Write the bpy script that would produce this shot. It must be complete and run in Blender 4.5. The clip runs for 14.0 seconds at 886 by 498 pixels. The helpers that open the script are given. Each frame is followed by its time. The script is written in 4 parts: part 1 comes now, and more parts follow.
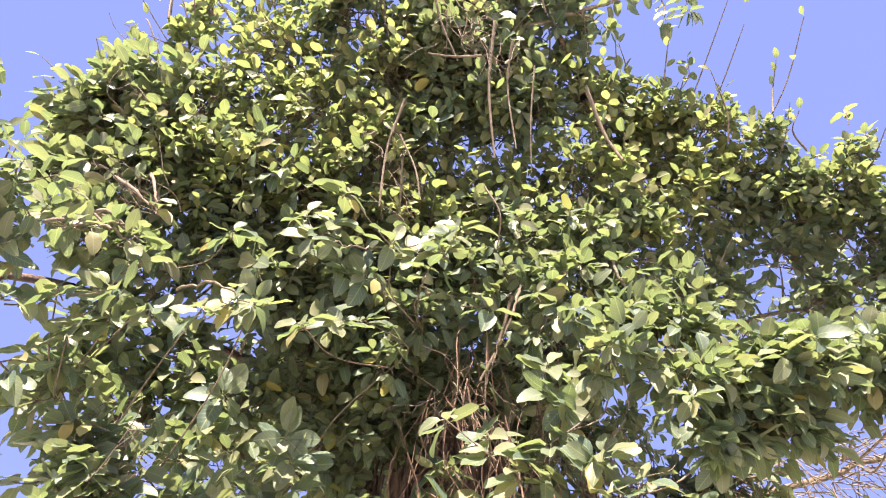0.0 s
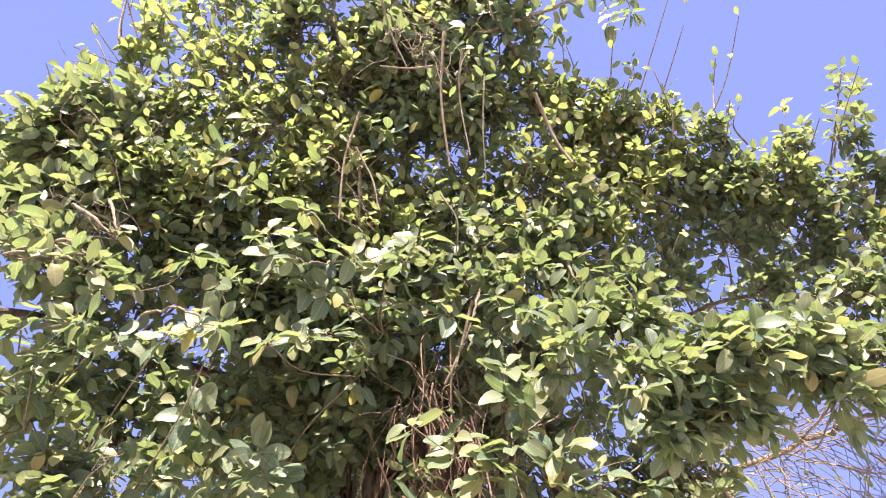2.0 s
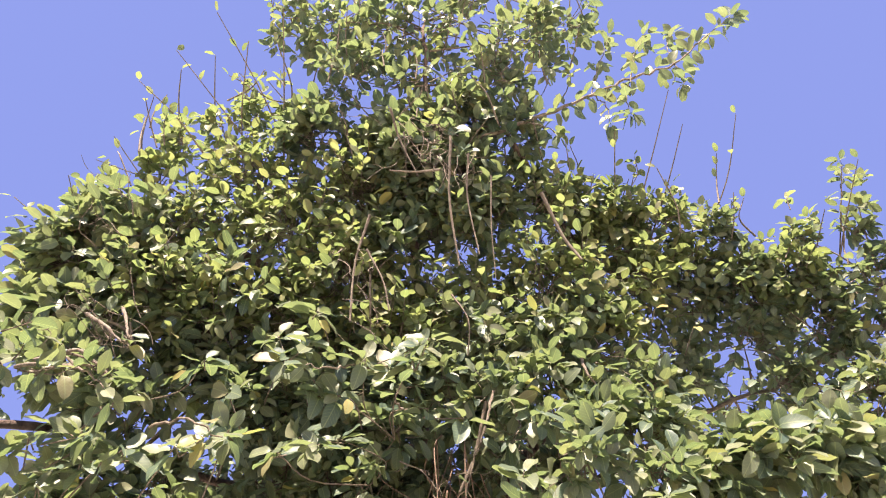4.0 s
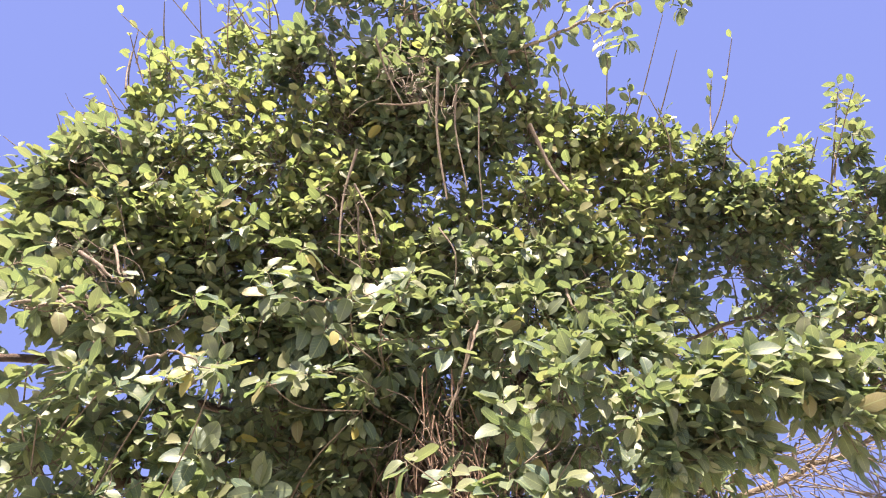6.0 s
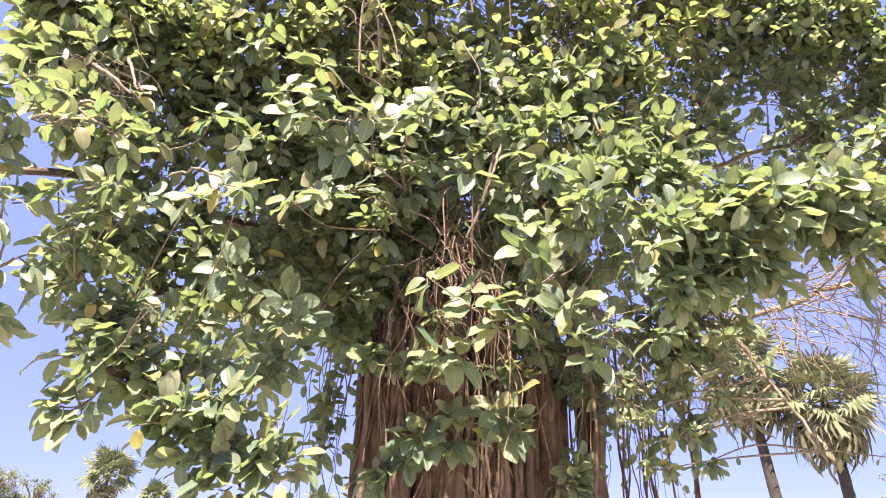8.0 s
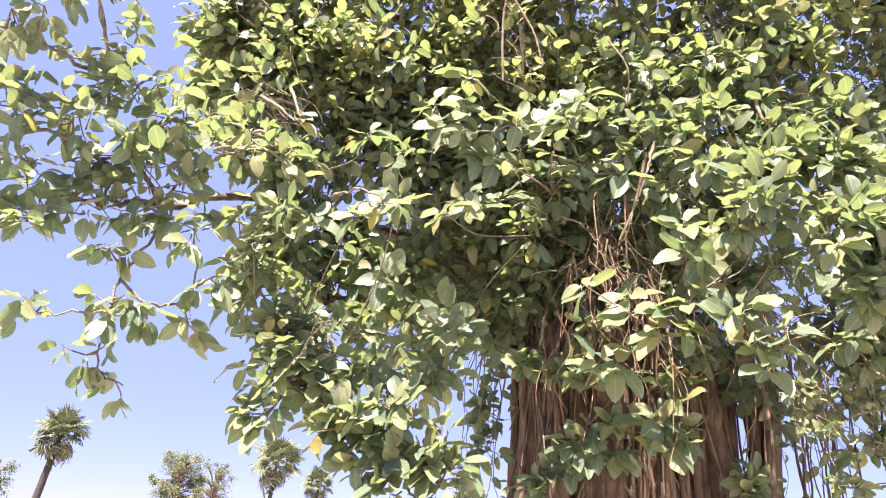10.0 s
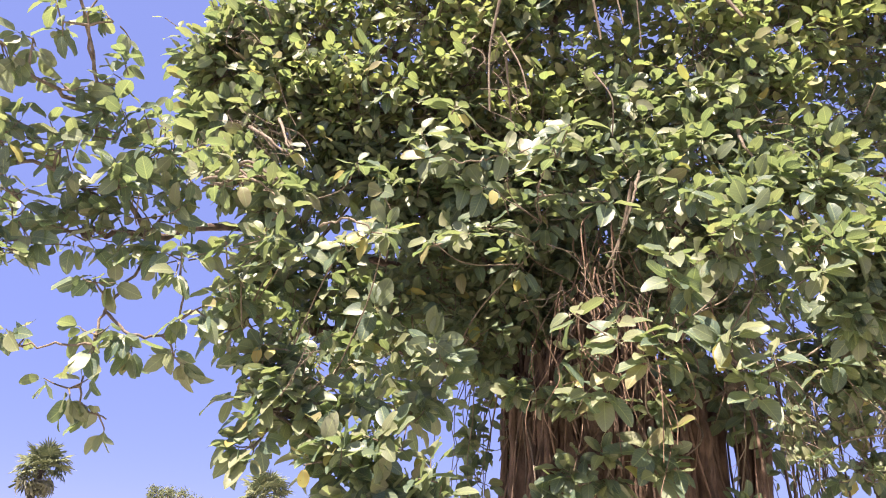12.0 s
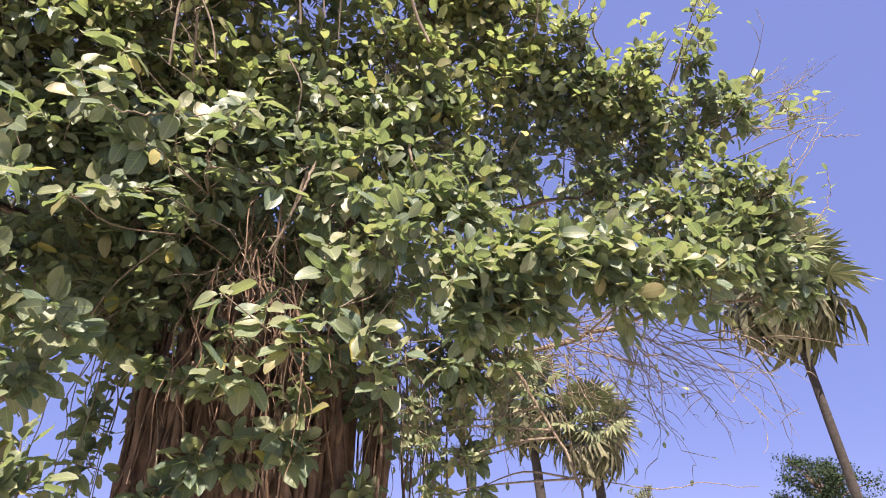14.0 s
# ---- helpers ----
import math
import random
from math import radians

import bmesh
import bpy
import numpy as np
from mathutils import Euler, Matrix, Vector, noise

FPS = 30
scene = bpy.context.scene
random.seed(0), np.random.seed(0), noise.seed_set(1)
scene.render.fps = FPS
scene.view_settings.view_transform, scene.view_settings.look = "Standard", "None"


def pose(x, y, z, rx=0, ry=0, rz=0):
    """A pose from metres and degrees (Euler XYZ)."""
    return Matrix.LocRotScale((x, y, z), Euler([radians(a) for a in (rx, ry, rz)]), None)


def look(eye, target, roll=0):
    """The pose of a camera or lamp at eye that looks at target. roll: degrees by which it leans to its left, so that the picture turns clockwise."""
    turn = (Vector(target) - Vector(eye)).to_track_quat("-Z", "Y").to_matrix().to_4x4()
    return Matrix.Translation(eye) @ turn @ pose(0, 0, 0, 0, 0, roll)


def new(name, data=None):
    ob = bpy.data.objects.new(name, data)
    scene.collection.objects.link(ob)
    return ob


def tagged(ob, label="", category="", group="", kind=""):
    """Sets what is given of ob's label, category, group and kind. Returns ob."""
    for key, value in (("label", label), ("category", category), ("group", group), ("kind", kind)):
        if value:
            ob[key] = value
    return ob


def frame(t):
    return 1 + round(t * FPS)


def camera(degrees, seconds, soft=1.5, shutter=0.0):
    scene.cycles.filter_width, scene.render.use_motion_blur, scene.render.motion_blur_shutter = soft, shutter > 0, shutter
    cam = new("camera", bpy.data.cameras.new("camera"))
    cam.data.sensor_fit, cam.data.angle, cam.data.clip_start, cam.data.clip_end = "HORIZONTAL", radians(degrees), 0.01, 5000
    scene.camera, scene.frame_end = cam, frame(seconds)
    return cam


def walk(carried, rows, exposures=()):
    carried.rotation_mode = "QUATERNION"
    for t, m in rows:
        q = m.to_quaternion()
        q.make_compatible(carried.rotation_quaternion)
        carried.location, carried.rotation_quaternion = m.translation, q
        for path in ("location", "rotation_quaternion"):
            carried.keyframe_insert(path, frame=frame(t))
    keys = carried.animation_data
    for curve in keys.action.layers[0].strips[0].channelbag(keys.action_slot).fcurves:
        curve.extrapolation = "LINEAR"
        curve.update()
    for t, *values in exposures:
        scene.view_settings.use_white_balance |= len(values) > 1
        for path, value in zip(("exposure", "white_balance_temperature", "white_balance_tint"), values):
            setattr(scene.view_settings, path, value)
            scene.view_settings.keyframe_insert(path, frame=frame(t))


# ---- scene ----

# ---- camera ----
cam = camera(68.1, 14.0, soft=1.05)
PATH = [
    (0, (-0.123, 0.246, 1.479), (-0.054, 1.799, 2.737), 3.5),
    (0.5, (-0.100, 0.182, 1.484), (-0.010, 1.729, 2.748), 1.5),
    (1, (-0.105, 0.100, 1.486), (0.033, 1.678, 2.706), -0.2),
    (1.5, (-0.141, 0.103, 1.462), (-0.082, 1.633, 2.748), -0.4),
    (2, (-0.080, 0.110, 1.474), (0.083, 1.667, 2.719), -1.5),
    (2.5, (-0.096, 0.094, 1.488), (0.058, 1.648, 2.738), 0.6),
    (3, (-0.096, 0.094, 1.497), (-0.019, 1.605, 2.804), -0.1),
    (3.5, (-0.089, 0.078, 1.513), (0.024, 1.475, 2.939), -1.9),
    (3.7, (-0.090, 0.078, 1.510), (0.034, 1.463, 2.947), -2.1),
    (4.7, (-0.020, 0.045, 1.505), (0.079, 1.390, 2.982), -2.0),
    (5.8, (0.052, 0.011, 1.497), (0.113, 1.483, 2.849), -1.3),
    (6, (0.054, 0.020, 1.492), (0.147, 1.541, 2.787), -1.8),
    (6.5, (0.035, 0.028, 1.491), (0.121, 1.683, 2.610), -1.0),
    (7, (0.045, 0.041, 1.479), (0.174, 1.771, 2.476), -1.5),
    (7.2, (0.040, 0.049, 1.477), (0.163, 1.809, 2.418), -0.6),
    (8.2, (0.030, 0.030, 1.520), (0.062, 1.848, 2.353), 0.6),
    (9.3, (0.010, 0.004, 1.557), (-0.078, 1.840, 2.345), 1.8),
    (9.5, (0.001, 0.001, 1.555), (-0.146, 1.821, 2.371), 1.9),
    (10, (-0.033, -0.001, 1.562), (-0.406, 1.788, 2.374), 3.8),
    (10.5, (-0.038, -0.002, 1.561), (-0.459, 1.771, 2.386), 4.2),
    (11, (-0.058, -0.022, 1.560), (-0.669, 1.681, 2.411), 3.9),
    (11.5, (-0.066, -0.020, 1.560), (-0.710, 1.663, 2.427), 3.9),
    (12, (-0.028, -0.005, 1.564), (-0.366, 1.753, 2.456), 3.1),
    (12.5, (0.026, 0.008, 1.578), (0.178, 1.779, 2.495), 2.1),
    (13, (0.047, 0.006, 1.577), (0.428, 1.734, 2.508), 1.5),
    (13.5, (0.060, 0.008, 1.570), (0.503, 1.715, 2.513), 0.2),
    (14, (0.071, 0.009, 1.561), (0.670, 1.707, 2.432), -1.3),
]
EXPOSURE = [(0.0, 3.00), (2.5, 2.99), (3.0, 2.94), (3.5, 2.78), (3.7, 2.70), (4.7, 2.67), (5.8, 2.70), (6.0, 2.80), (6.5, 2.97), (7.2, 3.14), (9.3, 3.19), (10.0, 3.29), (10.5, 3.07),
            (11.0, 2.77), (11.5, 2.49), (12.0, 2.76), (12.5, 3.11), (13.0, 2.74), (13.5, 2.51), (14.0, 2.47)]
walk(cam, [(t, look(eye, target, roll)) for t, eye, target, roll in PATH], EXPOSURE)

# ---- sky and sun ----
SUN_TO = Vector((-0.15, -0.60, 1.0)).normalized()
world = bpy.data.worlds.new("sky")
scene.world = world
world.use_nodes = True
wn, wl = world.node_tree.nodes, world.node_tree.links
sky = wn.new("ShaderNodeTexSky")
sky.sky_type, sky.sun_disc = "NISHITA", False
sky.sun_elevation = math.asin(SUN_TO.z)
sky.sun_rotation = math.atan2(SUN_TO.x, SUN_TO.y)
sky.ozone_density, sky.dust_density, sky.air_density = 6.0, 0.1, 0.7
tint = wn.new("ShaderNodeMix")
tint.data_type, tint.blend_type = "RGBA", "MULTIPLY"
tint.inputs[0].default_value = 1.0
tint.inputs[7].default_value = (1.42, 0.94, 1.12, 1)
wl.new(sky.outputs["Color"], tint.inputs[6])
haze = wn.new("ShaderNodeMix")
haze.data_type = "RGBA"
haze.inputs[0].default_value = 0.82
haze.inputs[7].default_value = (1.15, 1.40, 3.25, 1)
wl.new(tint.outputs[2], haze.inputs[6])
wl.new(haze.outputs[2], wn["Background"].inputs["Color"])
wn["Background"].inputs["Strength"].default_value = 0.0435
lamp = bpy.data.lights.new("sun", "SUN")
lamp.energy, lamp.angle, lamp.color = 3.15, radians(0.6), (1.0, 0.84, 0.70)
sun = new("sun", lamp)
sun.matrix_world = look(SUN_TO * 60, (0, 0, 0))


# ---- materials ----
def material(name):
    m = bpy.data.materials.new(name)
    m.use_nodes = True
    nodes, links = m.node_tree.nodes, m.node_tree.links
    return m, nodes, links, nodes["Principled BSDF"]


def add(nodes, kind, **values):
    n = nodes.new(kind)
    for key, value in values.items():
        n.inputs[key].default_value = value
    return n


def maths(nodes, links, op, a, b=0.0):
    n = nodes.new("ShaderNodeMath")
    n.operation = op
    for slot, v in ((0, a), (1, b)):
        if isinstance(v, (int, float)):
            n.inputs[slot].default_value = v
        else:
            links.new(v, n.inputs[slot])
    return n.outputs[0]


def ramp(nodes, links, fac, stops):
    n = nodes.new("ShaderNodeValToRGB")
    el = n.color_ramp.elements
    while len(el) < len(stops):
        el.new(0.5)
    for e, (p, c) in zip(el, stops):
        e.position, e.color = p, (*c, 1)
    links.new(fac, n.inputs[0])
    return n.outputs[0]


def mix(nodes, links, fac, a, b, blend="MIX"):
    n = nodes.new("ShaderNodeMix")
    n.data_type, n.blend_type = "RGBA", blend
    for slot, v in ((0, fac), (6, a), (7, b)):
        if isinstance(v, (int, float)):
            n.inputs[slot].default_value = v
        elif isinstance(v, tuple):
            n.inputs[slot].default_value = (*v, 1)
        else:
            links.new(v, n.inputs[slot])
    return n.outputs[2]


def leaf_material(name, stops, rough, through_light, yellow=0.5, ribs=1.0):
    """Leaf blade: colour differs leaf by leaf, pale ribs along the blade, light shines through."""
    m, nodes, links, bsdf = material(name)
    geo, info = nodes.new("ShaderNodeNewGeometry"), nodes.new("ShaderNodeObjectInfo")
    rnd = maths(nodes, links, "FRACT", maths(nodes, links, "ADD", geo.outputs["Random Per Island"], info.outputs["Random"]))
    col = ramp(nodes, links, rnd, stops)
    uv = nodes.new("ShaderNodeUVMap")
    sep = nodes.new("ShaderNodeSeparateXYZ")
    links.new(uv.outputs[0], sep.inputs[0])
    side = maths(nodes, links, "ABSOLUTE", sep.outputs[0])
    rib = maths(nodes, links, "LESS_THAN", side, 0.055)
    wave = maths(nodes, links, "FRACT", maths(nodes, links, "ADD", maths(nodes, links, "MULTIPLY", sep.outputs[1], 7.0), maths(nodes, links, "MULTIPLY", side, -2.2)))
    veins = maths(nodes, links, "MULTIPLY", maths(nodes, links, "LESS_THAN", wave, 0.13), 0.35)
    pale = maths(nodes, links, "MAXIMUM", maths(nodes, links, "MULTIPLY", rib, 0.7), veins)
    noise_tex = add(nodes, "ShaderNodeTexNoise", Scale=38.0, Detail=4.0)
    links.new(geo.outputs["Position"], noise_tex.inputs["Vector"])
    col = mix(nodes, links, maths(nodes, links, "MULTIPLY", noise_tex.outputs[0], 0.45 * ribs), col, (0.142, 0.172, 0.110))
    if ribs:
        col = mix(nodes, links, maths(nodes, links, "MULTIPLY", pale, ribs), col, (0.30, 0.35, 0.17))
    spots = add(nodes, "ShaderNodeTexNoise", Scale=120.0, Detail=2.0)
    links.new(geo.outputs["Position"], spots.inputs["Vector"])
    brown = maths(nodes, links, "MULTIPLY", maths(nodes, links, "GREATER_THAN", spots.outputs[0], 0.70), 0.6)
    col = mix(nodes, links, brown, col, (0.16, 0.10, 0.04))
    links.new(col, bsdf.inputs["Base Color"])
    bsdf.inputs["Roughness"].default_value = rough
    bsdf.inputs["Specular IOR Level"].default_value = 0.55 if rough < 0.5 else 0.25
    bump = add(nodes, "ShaderNodeBump", Strength=0.25, Distance=0.004)
    links.new(maths(nodes, links, "ADD", maths(nodes, links, "MULTIPLY", pale, -1.0), noise_tex.outputs[0]), bump.inputs["Height"])
    links.new(bump.outputs[0], bsdf.inputs["Normal"])
    tr = nodes.new("ShaderNodeBsdfTranslucent")
    links.new(mix(nodes, links, yellow, col, (0.33, 0.43, 0.11)), tr.inputs["Color"])
    mixer = nodes.new("ShaderNodeMixShader")
    mixer.inputs[0].default_value = through_light
    links.new(bsdf.outputs[0], mixer.inputs[1])
    links.new(tr.outputs[0], mixer.inputs[2])
    links.new(mixer.outputs[0], nodes["Material Output"].inputs["Surface"])
    return m


def bark_material(name, dark, light, scale=9.0, stretch=0.25, rough=0.9, bump_by=0.5):
    m, nodes, links, bsdf = material(name)
    tc = nodes.new("ShaderNodeNewGeometry")
    mp = add(nodes, "ShaderNodeMapping", Scale=(1.0, 1.0, stretch))
    links.new(tc.outputs["Position"], mp.inputs["Vector"])
    big = add(nodes, "ShaderNodeTexNoise", Scale=scale, Detail=6.0, Roughness=0.6)
    fine = add(nodes, "ShaderNodeTexNoise", Scale=scale * 7, Detail=5.0, Roughness=0.7)
    for n in (big, fine):
        links.new(mp.outputs[0], n.inputs["Vector"])
    col = ramp(nodes, links, big.outputs[0], [(0.32, dark), (0.68, light)])
    col = mix(nodes, links, maths(nodes, links, "MULTIPLY", fine.outputs[0], 0.5), col, tuple(c * 0.55 for c in dark))
    links.new(col, bsdf.inputs["Base Color"])
    bsdf.inputs["Roughness"].default_value = rough
    bump = add(nodes, "ShaderNodeBump", Strength=bump_by, Distance=0.02)
    links.new(maths(nodes, links, "ADD", big.outputs[0], fine.outputs[0]), bump.inputs["Height"])
    links.new(bump.outputs[0], bsdf.inputs["Normal"])
    return m


LEAF = leaf_material("banyan_leaf", [(0.0, (0.050, 0.092, 0.086)), (0.28, (0.090, 0.136, 0.106)), (0.55, (0.150, 0.178, 0.116)), (0.78, (0.204, 0.213, 0.126)), (0.94, (0.232, 0.238, 0.158)), (0.985, (0.25, 0.20, 0.10)), (0.996, (0.40, 0.33, 0.09))], 0.45, 0.40)
# upper-crown leaf: young yellowish tone, with sunlight put into the colour
SUNLIT_YOUNG_LEAF = leaf_material("sunlit_young_banyan_leaf", [(0.0, (0.070, 0.112, 0.066)), (0.28, (0.130, 0.165, 0.078)), (0.55, (0.205, 0.225, 0.092)), (0.78, (0.270, 0.270, 0.105)), (0.94, (0.310, 0.290, 0.150)), (0.985, (0.28, 0.22, 0.09)), (0.996, (0.44, 0.36, 0.09))], 0.46, 0.48)
BARK = bark_material("grey_brown_bark", (0.050, 0.034, 0.028), (0.30, 0.205, 0.160), 11.0, 0.5, 0.92, 0.9)
ROOT = bark_material("aerial_root_bark", (0.050, 0.032, 0.025), (0.27, 0.175, 0.13), 15.0, 0.45, 0.9, 0.8)
TANGLE = bark_material("thin_root_bark", (0.10, 0.062, 0.045), (0.36, 0.24, 0.175), 22.0, 0.6)
TWIG = bark_material("twig_bark", (0.115, 0.085, 0.062), (0.34, 0.28, 0.22), 30.0, 0.6)
PALM_BARK = bark_material("palm_bark", (0.022, 0.018, 0.017), (0.055, 0.046, 0.042), 6.0, 2.5)
FROND = leaf_material("palm_frond", [(0.0, (0.072, 0.094, 0.052)), (0.6, (0.125, 0.140, 0.076)), (1.0, (0.190, 0.195, 0.105))], 0.72, 0.08, 0.2, 0.25)
DEAD_FROND = leaf_material("dry_palm_frond", [(0.0, (0.060, 0.055, 0.036)), (0.6, (0.125, 0.115, 0.075)), (1.0, (0.22, 0.20, 0.135))], 0.85, 0.10, 0.5, 0.3)
FAR_LEAF = leaf_material("far_foliage", [(0.0, (0.100, 0.120, 0.080)), (0.6, (0.145, 0.160, 0.102)), (1.0, (0.195, 0.200, 0.125))], 0.95, 0.2, 0.5, 0.2)
YELLOW_LEAF = leaf_material("yellowing_leaf", [(0.0, (0.40, 0.35, 0.13)), (0.6, (0.46, 0.38, 0.12)), (1.0, (0.40, 0.27, 0.09))], 0.5, 0.3)

DARK_LEAF = leaf_material("dark_foliage", [(0.0, (0.012, 0.026, 0.014)), (0.6, (0.024, 0.042, 0.022)), (1.0, (0.040, 0.058, 0.028))], 0.95, 0.08, 0.15, 0.0)


def ground_material():
    m, nodes, links, bsdf = material("dry_bounce_field")
    geo = nodes.new("ShaderNodeNewGeometry")
    big = add(nodes, "ShaderNodeTexNoise", Scale=0.25, Detail=8.0)
    fine = add(nodes, "ShaderNodeTexNoise", Scale=14.0, Detail=6.0)
    for n in (big, fine):
        links.new(geo.outputs["Position"], n.inputs["Vector"])
    # pale tone, raised so the unseen ground bounces light onto leaf undersides
    col = ramp(nodes, links, big.outputs[0], [(0.35, (0.28, 0.28, 0.22)), (0.62, (0.42, 0.39, 0.33))])
    col = mix(nodes, links, maths(nodes, links, "MULTIPLY", fine.outputs[0], 0.6), col, (0.30, 0.28, 0.23))
    links.new(col, bsdf.inputs["Base Color"])
    bsdf.inputs["Roughness"].default_value = 0.95
    bump = add(nodes, "ShaderNodeBump", Strength=0.6, Distance=0.05)
    links.new(fine.outputs[0], bump.inputs["Height"])
    links.new(bump.outputs[0], bsdf.inputs["Normal"])
    return m


# ---- mesh tools ----
rng = np.random.default_rng(7)


class Pile:
    """Gathers many pieces into one mesh; leaves are gathered apart and laid out all at once."""

    def __init__(self):
        self.v, self.f, self.uv, self.n, self.leaves = [], [], [], 0, []

    def put(self, v, f, uv=None):
        v = np.asarray(v, float)
        self.v.append(v)
        self.f.append(np.asarray(f) + self.n)
        self.uv.append(np.zeros((len(v), 2)) if uv is None else np.asarray(uv, float))
        self.n += len(v)

    def lay_leaves(self):
        for k, (v, f, uv) in enumerate(SHAPES):
            mine = [row for row in self.leaves if row[3] == k]
            if mine:
                place = np.array([row[0] for row in mine])
                axes = np.array([row[1] * row[2] for row in mine])
                spots = np.einsum("nij,vj->nvi", axes, v) + place[:, None]
                faces = f[None] + (np.arange(len(mine)) * len(v))[:, None, None]
                self.put(spots.reshape(-1, 3), faces.reshape(-1, f.shape[1]), np.tile(uv, (len(mine), 1)))
        self.leaves = []

    def mesh(self, name, mat, smooth=True):
        self.lay_leaves()
        me = bpy.data.meshes.new(name)
        if self.n:
            me.vertices.add(self.n)
            me.vertices.foreach_set("co", np.concatenate(self.v).astype(np.float32).ravel())
            loops = np.concatenate([b.ravel() for b in self.f]).astype(np.int32)
            sizes = np.concatenate([np.full(len(b), b.shape[1]) for b in self.f]).astype(np.int32)
            me.loops.add(len(loops))
            me.loops.foreach_set("vertex_index", loops)
            me.polygons.add(len(sizes))
            me.polygons.foreach_set("loop_start", np.concatenate([[0], np.cumsum(sizes)[:-1]]).astype(np.int32))
            me.polygons.foreach_set("loop_total", sizes)
            layer = me.uv_layers.new(name="UVMap")
            layer.data.foreach_set("uv", np.concatenate(self.uv)[loops].astype(np.float32).ravel())
            me.polygons.foreach_set("use_smooth", np.full(len(sizes), smooth))
        me.materials.append(mat)
        me.update(calc_edges=True)
        me.validate()
        return me


def unit(v):
    v = np.asarray(v, float)
    return v / (np.linalg.norm(v) + 1e-9)


def spline(points, steps):
    """A smooth line through the points."""
    p = np.asarray(points, float)
    if len(p) == 2:
        return p[0] + (p[1] - p[0]) * np.linspace(0, 1, steps + 1)[:, None]
    p = np.vstack([2 * p[0] - p[1], p, 2 * p[-1] - p[-2]])
    out = []
    for i in range(1, len(p) - 2):
        a, b, c, d = p[i - 1 : i + 3]
        for s in np.linspace(0, 1, steps, endpoint=False):
            out.append(0.5 * (2 * b + (c - a) * s + (2 * a - 5 * b + 4 * c - d) * s**2 + (3 * b - a - 3 * c + d) * s**3))
    return np.array(out + [p[-2]])


def tube(pile, line, r0, r1, sides=5, rough=0.0, power=1.0):
    """A tapering round stem along a line."""
    line = np.asarray(line, float)
    n = len(line)
    t = np.gradient(line, axis=0)
    t /= np.linalg.norm(t, axis=1, keepdims=True) + 1e-9
    ref = np.where(np.abs(t[:, 2:3]) > 0.9, [[1.0, 0, 0]], [[0, 0, 1.0]])
    a = np.cross(t, ref)
    a /= np.linalg.norm(a, axis=1, keepdims=True) + 1e-9
    b = np.cross(t, a)
    r = r0 + (r1 - r0) * np.linspace(0, 1, n) ** power
    ang = np.arange(sides) * 2 * np.pi / sides
    ring = np.cos(ang)[None, :, None] * a[:, None] + np.sin(ang)[None, :, None] * b[:, None]
    rr = r[:, None] * (1 + rough * rng.uniform(-1, 1, (n, sides)))
    v = (line[:, None] + ring * rr[..., None]).reshape(-1, 3)
    i, j = np.meshgrid(np.arange(n - 1), np.arange(sides), indexing="ij")
    k = (j + 1) % sides
    f = np.stack([i * sides + j, i * sides + k, (i + 1) * sides + k, (i + 1) * sides + j], -1).reshape(-1, 4)
    pile.put(v, f)


def leaf_shape(rows=4, fold=0.16, curl=0.18, wide=0.29, tip=0.0):
    """An ovate blade of length 1 along +y, face up, with its stalk; vertices, quads and blade coordinates."""
    s = 0.5 - 0.5 * np.cos(np.pi * np.linspace(0.06, 1, rows + 1))
    half = wide * np.sin(np.pi * np.clip(s * 0.94 + 0.04, 0, 1) ** 1.05) ** 0.6
    half[-1] = 0.03
    v, uv, f = [], [], []
    for k, (y, h) in enumerate(zip(s, half)):
        z = -curl * (y**2) + 0.02 * np.sin(9 * y)
        ripple = 0.035 * np.sin(9 * y + 1 + 10 * curl)
        v += [(-h, 0.22 + y * (1 - 0.1 * curl), z + fold * h + ripple), (0, 0.22 + y * (1 - 0.1 * curl), z), (h, 0.22 + y * (1 - 0.1 * curl), z + fold * h - ripple)]
        uv += [(-h / wide, y), (0, y), (h / wide, y)]
        if k:
            o = 3 * k
            f += [(o - 3, o - 2, o + 1, o), (o - 2, o - 1, o + 2, o + 1)]
    o = len(v)
    v += [(-0.012, 0, 0.02), (0.012, 0, 0.02), (0.012, 0.23, 0.0), (-0.012, 0.23, 0.0)]
    uv += [(0, 0)] * 4
    f.append((o, o + 1, o + 2, o + 3))
    return np.array(v), np.array(f), np.array(uv)


LEAF_KINDS, FAR_SHAPE = 6, 6  # the near leaves come first, then a simple one for trees far off
SHAPES = [leaf_shape(5, 0.25, 0.20, 0.29), leaf_shape(5, 0.12, 0.42, 0.32), leaf_shape(5, 0.42, 0.10, 0.29), leaf_shape(5, 0.20, -0.14, 0.32), leaf_shape(5, 0.25, 0.60, 0.31), leaf_shape(5, 0.55, 0.30, 0.30), leaf_shape(2, 0.3, 0.2, 0.3)]


def leaf_frame(direction, up, twist):
    """Axes of a leaf that points along direction with its face towards up."""
    y = unit(direction)
    x = unit(np.cross(y, up + 1e-4))
    z = np.cross(x, y)
    c, s = math.cos(twist), math.sin(twist)
    return np.stack([c * x + s * z, y, c * z - s * x], 1)


def put_leaf(pile, place, axes, size, k):
    pile.leaves.append((place, axes, size, k))


def part(name, me, parent, label="", kind=""):
    ob = new(name, me)
    ob.parent = parent
    ob.matrix_parent_inverse = Matrix.Translation(-parent.location)
    return tagged(ob, label, kind=kind)


